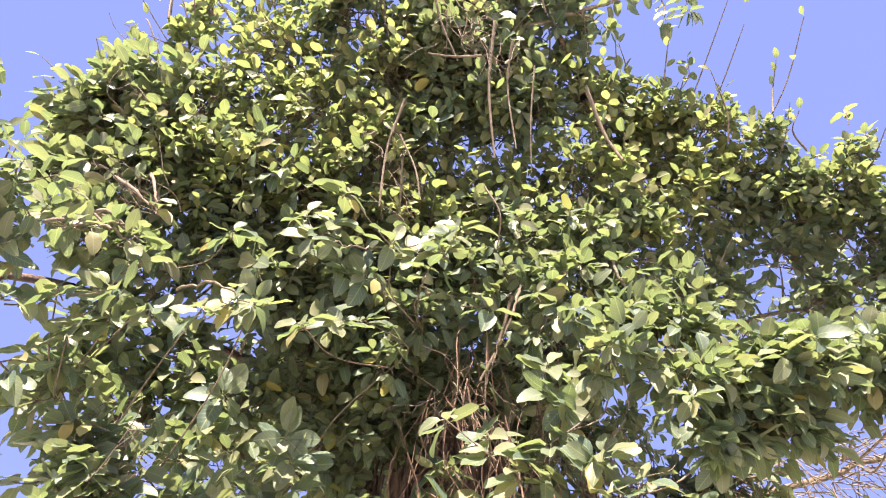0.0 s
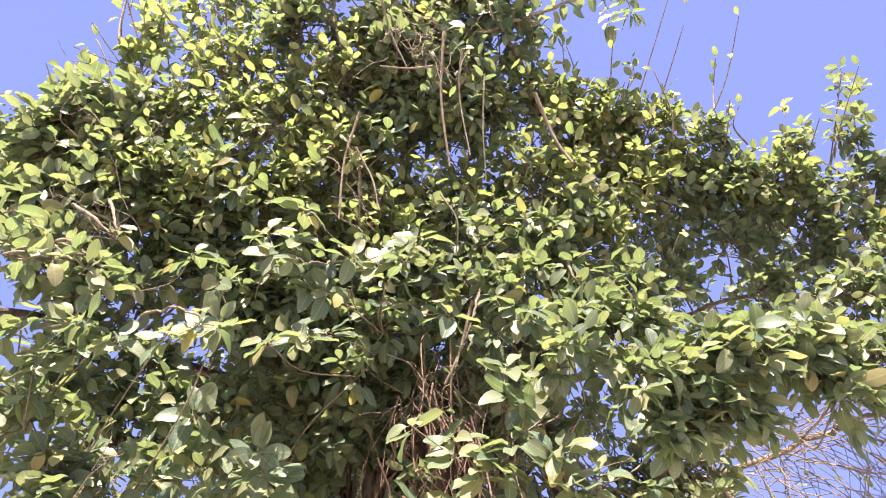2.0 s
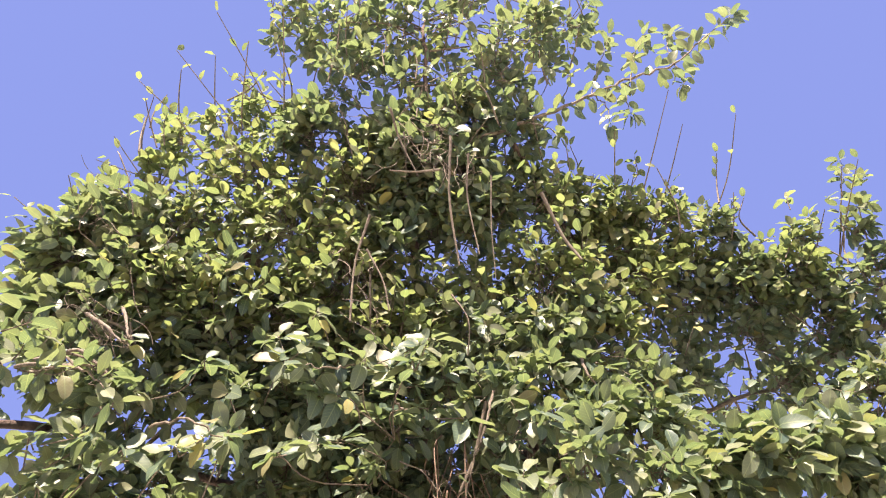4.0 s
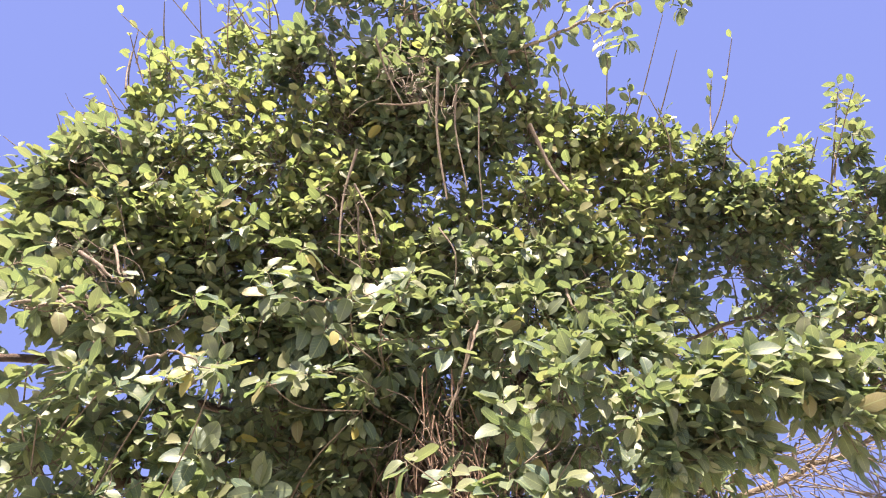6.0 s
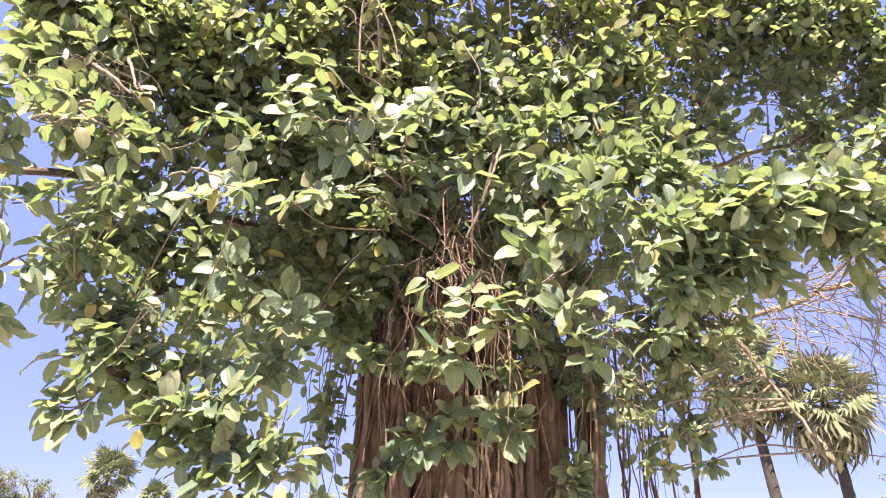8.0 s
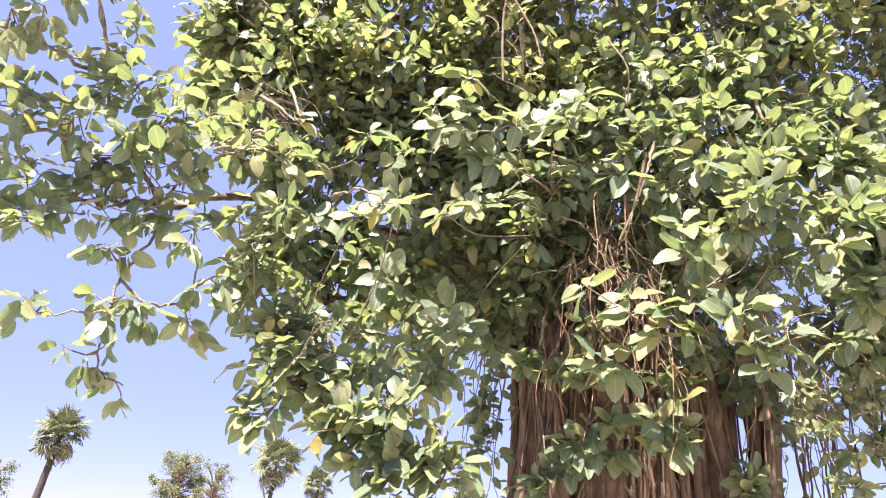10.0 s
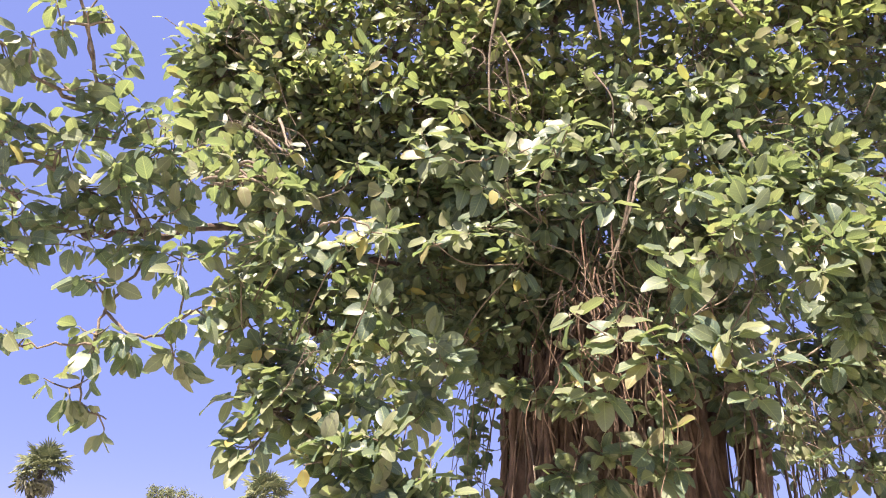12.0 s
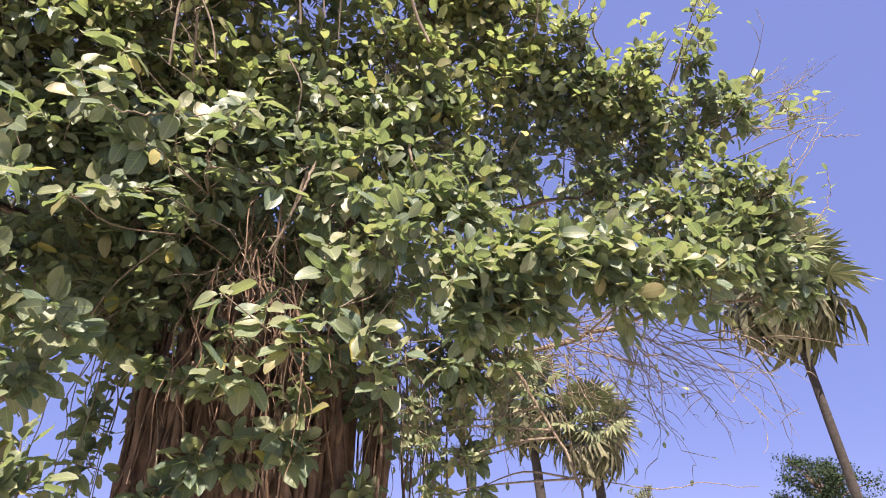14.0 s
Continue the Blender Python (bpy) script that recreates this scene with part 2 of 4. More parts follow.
# ---- ground ----
def build_ground():
    bm = bmesh.new()
    n, size = 60, 3000.0
    for i in range(n + 1):
        for j in range(n + 1):
            x, y = (2 * i / n - 1), (2 * j / n - 1)
            x, y = size * x * abs(x) ** 1.5, size * y * abs(y) ** 1.5
            bm.verts.new((x, y, 0.04 * noise.noise((x * 0.3, y * 0.3, 0)) if max(abs(x), abs(y)) < 200 else 0))
    bm.verts.ensure_lookup_table()
    for i in range(n):
        for j in range(n):
            a = i * (n + 1) + j
            bm.faces.new([bm.verts[k] for k in (a, a + n + 1, a + n + 2, a + 1)])
    me = bpy.data.meshes.new("ground")
    bm.to_mesh(me)
    bm.free()
    me.materials.append(ground_material())
    return tagged(new("ground", me), "dry open field of bare soil and thin grass, paled to bounce light", "ground", kind="structure")


build_ground()

# ---- the banyan tree ----
banyan = tagged(new("banyan_tree"), "large leafy banyan tree with dense green crown and hanging aerial roots", "tree")
banyan.location = (0.37, 4.25, 0)
TRUNK = np.array([0.22, 4.35])
skeleton_points = []
LIMB_A = (1.76, 3.41, 2.81)
LIMB_B = (2.90, 3.00, 2.78)
CROWN_END = (3.05, 2.64, 4.06)
leaf_piles = {}
twig_pile = Pile()
clump_centres = []


def trunk_mesh():
    """A broad stem with deep flutes, wider at the foot."""
    pile = Pile()
    rows, sides = 80, 130
    z = np.linspace(-0.1, 3.5, rows)
    ang = np.arange(sides) * 2 * np.pi / sides
    v = []
    for h in z:
        base = 0.46 + 0.24 * math.exp(-max(h, 0) * 1.8) - 0.30 * max(h - 2.4, 0)
        for a in ang:
            n1 = noise.noise((math.cos(a) * 2.2, math.sin(a) * 2.2, h * 0.7))
            n2 = noise.noise((math.cos(a) * 6.5 + 0.5 * math.sin(2.3 * h), math.sin(a) * 6.5, h * 2.6))
            n3 = noise.noise((math.cos(a) * 14, math.sin(a) * 14, h * 4.5))
            n4 = noise.noise((math.cos(a) * 24, math.sin(a) * 30, h * 7))
            r = base * (1 + 0.30 * n1 + 0.24 * n2 + 0.17 * n3 + 0.07 * n4)
            v.append((TRUNK[0] + 1.05 * r * math.cos(a), TRUNK[1] + 0.8 * r * math.sin(a), h))
    i, j = np.meshgrid(np.arange(rows - 1), np.arange(sides), indexing="ij")
    k = (j + 1) % sides
    f = np.stack([i * sides + j, i * sides + k, (i + 1) * sides + k, (i + 1) * sides + j], -1).reshape(-1, 4)
    pile.put(v, f)
    return pile.mesh("trunk", BARK)


part("trunk", trunk_mesh(), banyan, "thick fluted grey-brown trunk of fused roots")


def limb(points, r0, r1):
    line = spline(points, 6)
    line[1:-1] += rng.normal(0, 0.012 if r0 > 0.02 else 0.005, (len(line) - 2, 3))
    pile = Pile()
    tube(pile, line, r0, r1, 8 if r0 > 0.03 else 6, 0.08, 0.7)
    part("limb", pile.mesh("limb", BARK if r0 > 0.03 else TWIG), banyan)
    skeleton_points.extend(line[1:])


limb([(0.35, 4.50, 2.20), (0.30, 4.60, 3.30), (0.10, 4.30, 4.20), (0.02, 3.32, 5.58), (0.09, 2.88, 5.65), (0.06, 2.64, 6.21), (0.06, 2.51, 7.18)], 0.06, 0.012)
limb([(0.2, 4.4, 2.6), (-0.6, 4.4, 3.4), (-1.69, 3.37, 3.42), (-1.94, 2.46, 2.94), (-2.09, 2.24, 2.85)], 0.042, 0.012)
limb([(-0.4, 4.4, 3.2), (-0.93, 3.54, 4.72), (-1.59, 3.29, 4.89), (-1.98, 3.07, 4.75)], 0.06, 0.012)
limb([(0.6, 4.5, 2.8), (1.2, 4.4, 3.6), (1.95, 3.87, 3.92), (2.58, 3.43, 4.01), (2.95, 2.92, 4.25)], 0.026, 0.008)
limb([(0.6, 4.4, 2.6), (1.30, 3.85, 2.73), (1.78, 3.55, 2.72), (2.28, 3.33, 2.86), (2.78, 3.18, 2.96), (3.30, 2.91, 3.06)], 0.026, 0.010)
limb([(0.5, 4.5, 3.4), (1.32, 3.57, 4.49), (0.95, 3.13, 5.33), (0.68, 2.80, 5.64)], 0.04, 0.02)
limb([(0.1, 4.3, 2.7), (-0.3, 4.2, 2.7), (-1.12, 3.53, 2.77), (-1.44, 3.12, 2.65), (-1.33, 2.74, 2.20)], 0.06, 0.012)
limb([(-1.88, 2.39, 2.90), (-2.06, 2.16, 3.24), (-2.03, 1.95, 3.51), (-2.07, 1.76, 3.81), (-2.03, 1.62, 3.95)], 0.013, 0.005)
limb([(-1.82, 2.31, 2.88), (-1.78, 2.29, 2.72), (-1.83, 2.22, 2.48), (-1.81, 2.18, 2.27), (-1.83, 2.22, 2.09), (-1.75, 2.29, 2.04)], 0.009, 0.003)
limb([(-2.06, 2.06, 3.37), (-2.15, 1.81, 3.35), (-2.30, 1.64, 3.33), (-2.48, 1.46, 3.25)], 0.012, 0.004)
limb([(-2.03, 2.20, 3.00), (-2.14, 1.93, 3.01), (-2.32, 1.83, 2.87), (-2.49, 1.67, 2.78)], 0.012, 0.004)
limb([(-2.19, 1.93, 3.17), (-2.27, 1.68, 3.14), (-2.39, 1.58, 3.06)], 0.008, 0.003)
limb([(-2.03, 2.00, 3.45), (-2.00, 1.80, 3.69), (-1.87, 1.80, 3.94)], 0.008, 0.003)
limb([(-2.05, 1.73, 3.70), (-2.12, 1.56, 3.77)], 0.008, 0.003)
limb([(-1.84, 2.22, 2.46), (-1.68, 2.25, 2.36), (-1.59, 2.35, 2.43), (-1.59, 2.35, 2.59)], 0.008, 0.004)
limb([(-1.81, 2.17, 2.30), (-1.93, 2.08, 2.27), (-2.04, 1.99, 2.24)], 0.006, 0.003)
limb([(1.83, 3.24, 1.98), (2.10, 2.84, 1.88), (2.27, 2.65, 1.88), (2.40, 2.47, 1.85)], 0.004, 0.0015)
limb([(1.63, 3.47, 2.82), (1.82, 3.40, 2.37), (1.93, 3.33, 2.12), (2.00, 3.27, 1.82)], 0.014, 0.006)

limb([(2.80, 2.80, 3.27), (3.10, 2.65, 3.62), (3.33, 2.55, 3.80), (3.56, 2.50, 4.08), (3.66, 2.47, 4.28)], 0.005, 0.002)
limb([(3.05, 2.66, 3.55), (3.27, 2.58, 3.67), (3.47, 2.50, 3.95), (3.67, 2.46, 4.12)], 0.005, 0.002)
limb([(3.53, 2.50, 4.00), (3.63, 2.46, 3.99), (3.79, 2.42, 4.01)], 0.005, 0.002)
limb([(3.31, 2.56, 3.76), (3.33, 2.56, 3.91), (3.51, 2.55, 4.10)], 0.005, 0.002)


def aerial_root(x, y, top, r, foot=0.0):
    """A root that hangs from the limbs down to the soil."""
    n = 7
    z = np.linspace(top, foot, n)
    wob = np.cumsum(rng.normal(0, 0.022 + 0.25 * r, (n, 2)), 0)
    wob -= np.linspace(0, 1, n)[:, None] * wob[-1] * 0.7
    line = spline(np.column_stack([x + wob[:, 0], y + wob[:, 1], z]), 4)
    pile = Pile()
    tube(pile, line, r * 0.8, r * 1.15, 7 if r > 0.03 else 5, 0.16)
    if r > 0.03:
        for _ in range(3):
            a = rng.uniform(0, 6.28)
            off = np.array([math.cos(a), math.sin(a), 0]) * r * 0.8
            tube(pile, line + off + np.cumsum(rng.normal(0, 0.009, line.shape), 0) * [1, 1, 0], r * 0.35, r * 0.45, 5, 0.2)
    part("aerial_root", pile.mesh("aerial_root", ROOT), banyan)


for i in range(52):
    a = rng.uniform(-math.pi, math.pi) if i > 42 else rng.uniform(-math.pi * 1.02, 0.02)
    reach = rng.uniform(0.46, 0.58)
    aerial_root(TRUNK[0] + 1.02 * reach * math.cos(a), TRUNK[1] + 0.85 * reach * math.sin(a), rng.uniform(2.4, 3.0), rng.choice([0.006, 0.010, 0.016, 0.03, 0.05, 0.065]))
for i in range(34):
    aerial_root(rng.uniform(0.64, 1.12), rng.uniform(4.3, 5.0), rng.uniform(2.6, 3.1), rng.choice([0.006, 0.010, 0.018, 0.03, 0.045, 0.06]))
for i in range(22):
    aerial_root(rng.uniform(0.9, 1.55), rng.uniform(3.7, 4.5), rng.uniform(2.4, 2.9), rng.choice([0.004, 0.006, 0.01]), rng.uniform(0.6, 1.8))


for i in range(150):
    a = rng.uniform(-math.pi, 0)
    top = np.array([TRUNK[0] + 0.56 * math.cos(a), TRUNK[1] + 0.50 * math.sin(a), rng.uniform(1.5, 3.0)])
    foot = top + [rng.normal(0, 0.08), rng.normal(-0.02, 0.03), -rng.uniform(0.2, 0.9)]
    pile = Pile()
    tube(pile, spline([top, (top + foot) / 2 + rng.normal(0, 0.03, 3), foot], 6), rng.uniform(0.006, 0.02), 0.004, 6, 0.25)
    part("aerial_root", pile.mesh("aerial_root", (ROOT, TANGLE, BARK)[i % 3]), banyan)


def thin_root_or_twig(top, foot, r):
    top, foot = np.array(top), np.array(foot)
    mid = (top + foot) / 2 + rng.normal(0, 0.03, 3)
    pile = Pile()
    line = spline([top, mid, foot], 6)
    tube(pile, line, r, r * 0.6, 6, 0.1)
    part("thin_root_or_twig", pile.mesh("thin_root_or_twig", TWIG), banyan, "pale thin hanging root or bare twig")


thin_root_or_twig((-0.29, 2.71, 4.58), (-0.37, 2.94, 3.92), 0.01)
thin_root_or_twig((-0.30, 2.80, 4.37), (-0.15, 2.90, 3.97), 0.007)
thin_root_or_twig((-0.27, 2.82, 4.20), (-0.26, 3.18, 3.95), 0.007)
thin_root_or_twig((0.21, 2.48, 5.13), (0.26, 2.85, 4.30), 0.011)
thin_root_or_twig((0.33, 2.56, 5.06), (0.39, 2.86, 4.41), 0.008)
thin_root_or_twig((-0.19, 2.34, 5.22), (-0.00, 2.58, 4.82), 0.009)
thin_root_or_twig((0.47, 2.60, 4.88), (0.48, 2.88, 4.24), 0.006)
thin_root_or_twig((0.79, 2.65, 4.78), (1.00, 2.79, 4.32), 0.014)
thin_root_or_twig((0.14, 2.54, 4.84), (-0.18, 2.56, 4.84), 0.009)
thin_root_or_twig((0.21, 2.90, 4.11), (0.30, 3.04, 3.77), 0.006)
thin_root_or_twig((0.39, 3.10, 3.51), (0.24, 3.25, 3.07), 0.012)
# bare pale twigs and a fork at the left, drawn like the roots
thin_root_or_twig((-1.64, 2.56, 3.33), (-1.40, 2.59, 3.30), 0.01)
thin_root_or_twig((-1.70, 2.53, 3.32), (-1.42, 2.56, 3.32), 0.008)
thin_root_or_twig((-1.49, 2.91, 3.71), (-1.69, 2.84, 3.83), 0.012)
thin_root_or_twig((-1.49, 2.91, 3.71), (-1.55, 2.90, 3.86), 0.01)

# tangle of thin roots that hangs before the trunk
for i in range(78):
    x, y = rng.normal(0.28, 0.26), rng.uniform(3.25, 3.75)
    top = np.array([x, y, rng.uniform(2.7, 3.5)])
    foot = top + [rng.normal(0, 0.13), rng.normal(0, 0.08), -rng.uniform(0.25, 0.9)]
    pile = Pile()
    tube(pile, spline([top, top * 0.65 + foot * 0.35 + rng.normal(0, 0.06, 3), top * 0.3 + foot * 0.7 + rng.normal(0, 0.055, 3), foot], 5), rng.uniform(0.002, 0.0065), 0.0018, 5)
    part("thin_root_or_twig", pile.mesh("thin_root_or_twig", TANGLE), banyan)


def attach(place):
    """The nearest point of the limbs."""
    pts = np.array(skeleton_points)
    d = np.linalg.norm(pts - place, axis=1) + 0.3 * np.maximum(pts[:, 2] - place[2], 0)
    return pts[np.argmin(d)]


def spray(pile, twigs, start, end, count, size, spread, face, droop=0.0):
    """A twig with leaves set round its outer part."""
    start, end = np.asarray(start), np.asarray(end)
    length = np.linalg.norm(end - start)
    sag = np.array([0, 0, -0.10 * length])
    line = spline([start, (start + end) / 2 + sag * 0.3 + rng.normal(0, 0.07 * length, 3), end], 3)
    tube(twigs, line, 0.0045, 0.002, 3)
    axis = unit(line[-1] - line[-2])
    side = unit(np.cross(axis, (0.2, 0.1, 1)))
    over = np.cross(side, axis)
    for i in range(count):
        s = 1 - 0.62 * (i / max(count, 1)) ** 1.1
        k = s * (len(line) - 1)
        a = min(int(k), len(line) - 2)
        place = line[a] + (line[a + 1] - line[a]) * (k - a)
        turn = i * 2.4 + rng.normal(0, 0.35)
        out = math.cos(turn) * side + math.sin(turn) * over
        lift = rng.uniform(0.15, 0.9) if i else 1.5
        way = unit(out * spread + axis * lift + [0, 0, -0.42 - 0.7 * droop] + 0.25 * face + rng.normal(0, 0.16, 3))
        up = unit(0.70 * face + [0, 0, 0.90 - 0.75 * droop] + rng.normal(0, 0.50, 3) + 0.25 * out)
        put_leaf(pile, place, leaf_frame(way, up, rng.normal(0, 0.3)), size * rng.uniform(0.62, 1.12), rng.integers(LEAF_KINDS))


def clump(x, y, z, r, density, region):
    """A bough: a stem from the nearest limb, twigs all round it and their leaves."""
    c = np.array([x, y, z])
    pile = leaf_piles.setdefault(region, Pile())
    a = attach(c)
    mid = (a + c) / 2 + rng.normal(0, 0.08, 3) * np.linalg.norm(c - a)
    stem = Pile()
    tube(stem, spline([a, mid, c], 5), 0.006 + 0.010 * r, 0.003, 6, 0.1)
    part("branch", stem.mesh("branch", TWIG), banyan)
    outward = unit(c - np.array([TRUNK[0], TRUNK[1] + 0.2, c[2] - 0.8]))
    face = unit(unit((c - [TRUNK[0], TRUNK[1] + 0.6, c[2]]) * [1, 1, 0]) + [0, -0.8, 0])
    loose = region == "left_branch"
    clump_centres.append(c)
    count = max(3, int(density * (2 + 26 * r + (150 * r * r if r > 0.15 else 0)))) if loose else max(3, int(density * (8 + 200 * r * r + 60 * r)))
    small = 0.100 if loose else 0.060 if region == "hanging_growth" else 0.112 if region == "top_crown" else 0.088 if region in ("upper_crown", "right_crown", "inner_crown") else 0.108
    for _ in range(count):
        d = unit(rng.normal(0, 1, 3) + 0.55 * outward + [0, 0, 0.25])
        far = r * rng.uniform(0.55, 1.12)
        end = c + d * far * [1, 1, 0.9]
        start = c + d * far * 0.25 + rng.normal(0, 0.12 * r, 3)
        if far < 0.12:
            start = c
        spray(pile, twig_pile, start, end, rng.integers(4, 8) if loose else rng.integers(5, 10), small, 0.95, face, droop=1.0 if loose and r < 0.13 else 0.0)


# upper crown
clump(-1.91, 3.17, 4.39, 0.36, 1, "upper_crown")
clump(-1.51, 3.21, 4.86, 0.45, 1, "upper_crown")
clump(-1.55, 3.18, 4.27, 0.50, 1, "upper_crown")
clump(-1.18, 3.08, 5.35, 0.40, 1, "upper_crown")
clump(-0.90, 3.21, 4.78, 0.55, 1, "upper_crown")
clump(-1.20, 3.28, 4.00, 0.45, 1, "upper_crown")
clump(-0.39, 3.14, 5.20, 0.50, 1, "upper_crown")
clump(-0.39, 3.29, 4.50, 0.50, 1, "upper_crown")
clump(0.23, 3.34, 5.02, 0.50, 0.8, "upper_crown")
clump(0.29, 3.42, 4.34, 0.45, 1, "upper_crown")
clump(0.94, 3.23, 5.12, 0.50, 1, "upper_crown")
clump(0.87, 3.33, 4.47, 0.50, 1, "upper_crown")
clump(1.45, 3.35, 4.96, 0.38, 1, "upper_crown")
clump(1.53, 3.35, 4.62, 0.40, 1, "upper_crown")
clump(1.96, 3.35, 4.84, 0.30, 1, "upper_crown")
clump(-0.75, 3.26, 4.17, 0.40, 1, "upper_crown")
clump(-0.11, 3.40, 4.08, 0.40, 1, "upper_crown")
clump(1.23, 3.44, 4.19, 0.35, 0.8, "upper_crown")
clump(1.12, 3.20, 5.22, 0.30, 0.9, "upper_crown")
clump(1.45, 3.15, 5.14, 0.26, 0.8, "upper_crown")
clump(1.77, 3.11, 5.02, 0.30, 0.8, "upper_crown")
clump(0.78, 3.09, 5.40, 0.22, 0.7, "upper_crown")
clump(2.23, 3.25, 4.61, 0.26, 0.8, "upper_crown")
clump(2.53, 3.08, 4.53, 0.24, 0.8, "upper_crown")
# top crown
clump(-0.01, 2.74, 5.97, 0.40, 0.2, "top_crown")
clump(-0.46, 2.65, 6.10, 0.33, 0.31, "top_crown")
clump(0.60, 2.63, 6.19, 0.41, 0.3, "top_crown")
clump(0.07, 2.55, 6.72, 0.41, 0.31, "top_crown")
clump(-0.64, 2.55, 6.72, 0.32, 0.3, "top_crown")
clump(0.90, 2.55, 6.68, 0.40, 0.3, "top_crown")
clump(-0.98, 2.53, 6.87, 0.28, 0.2, "top_crown")
clump(1.28, 2.51, 6.96, 0.29, 0.2, "top_crown")
clump(-0.74, 2.86, 5.55, 0.32, 0.99, "top_crown")
clump(0.70, 2.89, 5.77, 0.31, 0.88, "top_crown")
clump(-0.20, 2.90, 5.58, 0.27, 0.66, "top_crown")
clump(0.01, 2.93, 5.56, 0.38, 0.99, "top_crown")
clump(0.31, 3.14, 5.38, 0.39, 0.99, "top_crown")
clump(-0.15, 3.17, 5.38, 0.42, 0.99, "top_crown")
clump(0.35, 2.82, 5.87, 0.32, 0.88, "top_crown")
clump(-0.33, 2.53, 6.94, 0.40, 0.3, "top_crown")
clump(0.45, 2.52, 7.00, 0.41, 0.3, "top_crown")
clump(-0.03, 3.03, 5.42, 0.34, 1, "top_crown")
clump(0.25, 2.92, 5.36, 0.30, 1, "top_crown")
clump(0.10, 3.16, 5.06, 0.34, 1, "top_crown")
clump(-0.22, 3.22, 4.87, 0.34, 1, "top_crown")
clump(0.46, 3.13, 5.04, 0.32, 1, "top_crown")
clump(-0.97, 3.67, 5.57, 0.36, 0.8, "top_crown")
clump(-0.53, 3.78, 5.55, 0.36, 0.8, "top_crown")
clump(-0.07, 3.74, 5.61, 0.36, 0.8, "top_crown")
clump(-0.60, 3.97, 5.22, 0.34, 0.8, "top_crown")
# right crown
clump(1.94, 3.52, 4.59, 0.34, 1, "right_crown")
clump(2.30, 3.35, 4.54, 0.31, 1, "right_crown")
clump(2.64, 3.19, 4.43, 0.28, 1, "right_crown")
clump(2.89, 2.94, 4.30, 0.28, 0.9, "right_crown")
clump(3.04, 2.73, 4.17, 0.22, 0.6, "right_crown")
clump(1.77, 3.69, 4.32, 0.30, 0.7, "right_crown")
clump(2.25, 3.49, 4.23, 0.30, 0.8, "right_crown")
clump(2.64, 3.25, 4.19, 0.30, 0.8, "right_crown")
clump(2.86, 3.06, 4.00, 0.22, 0.7, "right_crown")
clump(2.58, 3.42, 3.82, 0.25, 0.5, "right_crown")
clump(2.98, 2.90, 3.63, 0.33, 1, "right_crown")
clump(3.06, 2.74, 3.51, 0.27, 1, "right_crown")
clump(3.14, 2.82, 3.26, 0.27, 1, "right_crown")
clump(2.94, 2.88, 3.26, 0.30, 1, "right_crown")
clump(2.46, 2.90, 3.44, 0.26, 0.9, "right_crown")
clump(2.60, 2.89, 3.26, 0.26, 0.9, "right_crown")
clump(3.34, 2.89, 3.02, 0.16, 0.8, "right_crown")
clump(3.04, 2.91, 3.00, 0.22, 0.7, "right_crown")
clump(1.59, 3.72, 4.02, 0.25, 0.7, "right_crown")
clump(2.38, 3.49, 3.92, 0.22, 0.6, "right_crown")
clump(2.38, 3.44, 3.58, 0.22, 0.6, "right_crown")
clump(1.70, 3.63, 3.67, 0.20, 0.6, "right_crown")
clump(1.92, 3.68, 4.05, 0.20, 0.5, "right_crown")
clump(2.63, 3.20, 3.88, 0.22, 0.6, "right_crown")
clump(2.26, 3.17, 4.60, 0.22, 0.8, "right_crown")
clump(2.87, 2.79, 4.63, 0.11, 0.5, "right_crown")
clump(2.89, 2.66, 4.73, 0.07, 0.3, "right_crown")
clump(2.60, 2.93, 4.73, 0.10, 0.5, "right_crown")
clump(2.09, 3.02, 5.00, 0.11, 0.5, "right_crown")
clump(2.17, 3.11, 4.87, 0.12, 0.6, "right_crown")
clump(3.03, 2.72, 4.37, 0.12, 0.6, "right_crown")
# right band
clump(0.60, 3.11, 3.32, 0.24, 0.51, "right_band")
clump(0.76, 2.75, 2.99, 0.26, 0.64, "right_band")
clump(1.03, 3.15, 3.48, 0.22, 0.77, "right_band")
clump(0.74, 3.20, 3.70, 0.26, 0.68, "right_band")
clump(1.07, 3.25, 3.87, 0.26, 0.68, "right_band")
clump(0.47, 3.19, 3.61, 0.22, 0.59, "right_band")
clump(1.36, 3.27, 3.68, 0.22, 0.8, "right_band")
clump(0.81, 3.26, 4.12, 0.26, 0.68, "right_band")
clump(1.17, 3.30, 4.27, 0.26, 0.68, "right_band")
clump(1.21, 3.17, 3.33, 0.28, 0.85, "right_band")
clump(1.06, 2.74, 2.81, 0.24, 0.94, "right_band")
clump(1.34, 2.70, 2.86, 0.24, 1, "right_band")
clump(1.56, 2.59, 2.86, 0.22, 1, "right_band")
clump(1.85, 2.60, 2.93, 0.20, 1, "right_band")
clump(2.21, 2.71, 2.95, 0.22, 0.99, "right_band")
clump(2.52, 2.70, 2.96, 0.23, 0.88, "right_band")
clump(1.93, 2.63, 2.74, 0.17, 0.88, "right_band")
clump(1.43, 2.74, 2.67, 0.19, 0.88, "right_band")
clump(1.18, 2.77, 2.63, 0.19, 0.99, "right_band")
clump(1.28, 3.46, 2.59, 0.25, 0.7, "right_band")
clump(1.51, 3.35, 2.64, 0.22, 0.6, "right_band")
clump(1.15, 3.98, 2.37, 0.20, 0.5, "right_band")
clump(1.42, 3.90, 2.40, 0.14, 0.35, "right_band")
clump(1.37, 3.58, 2.45, 0.16, 0.5, "right_band")
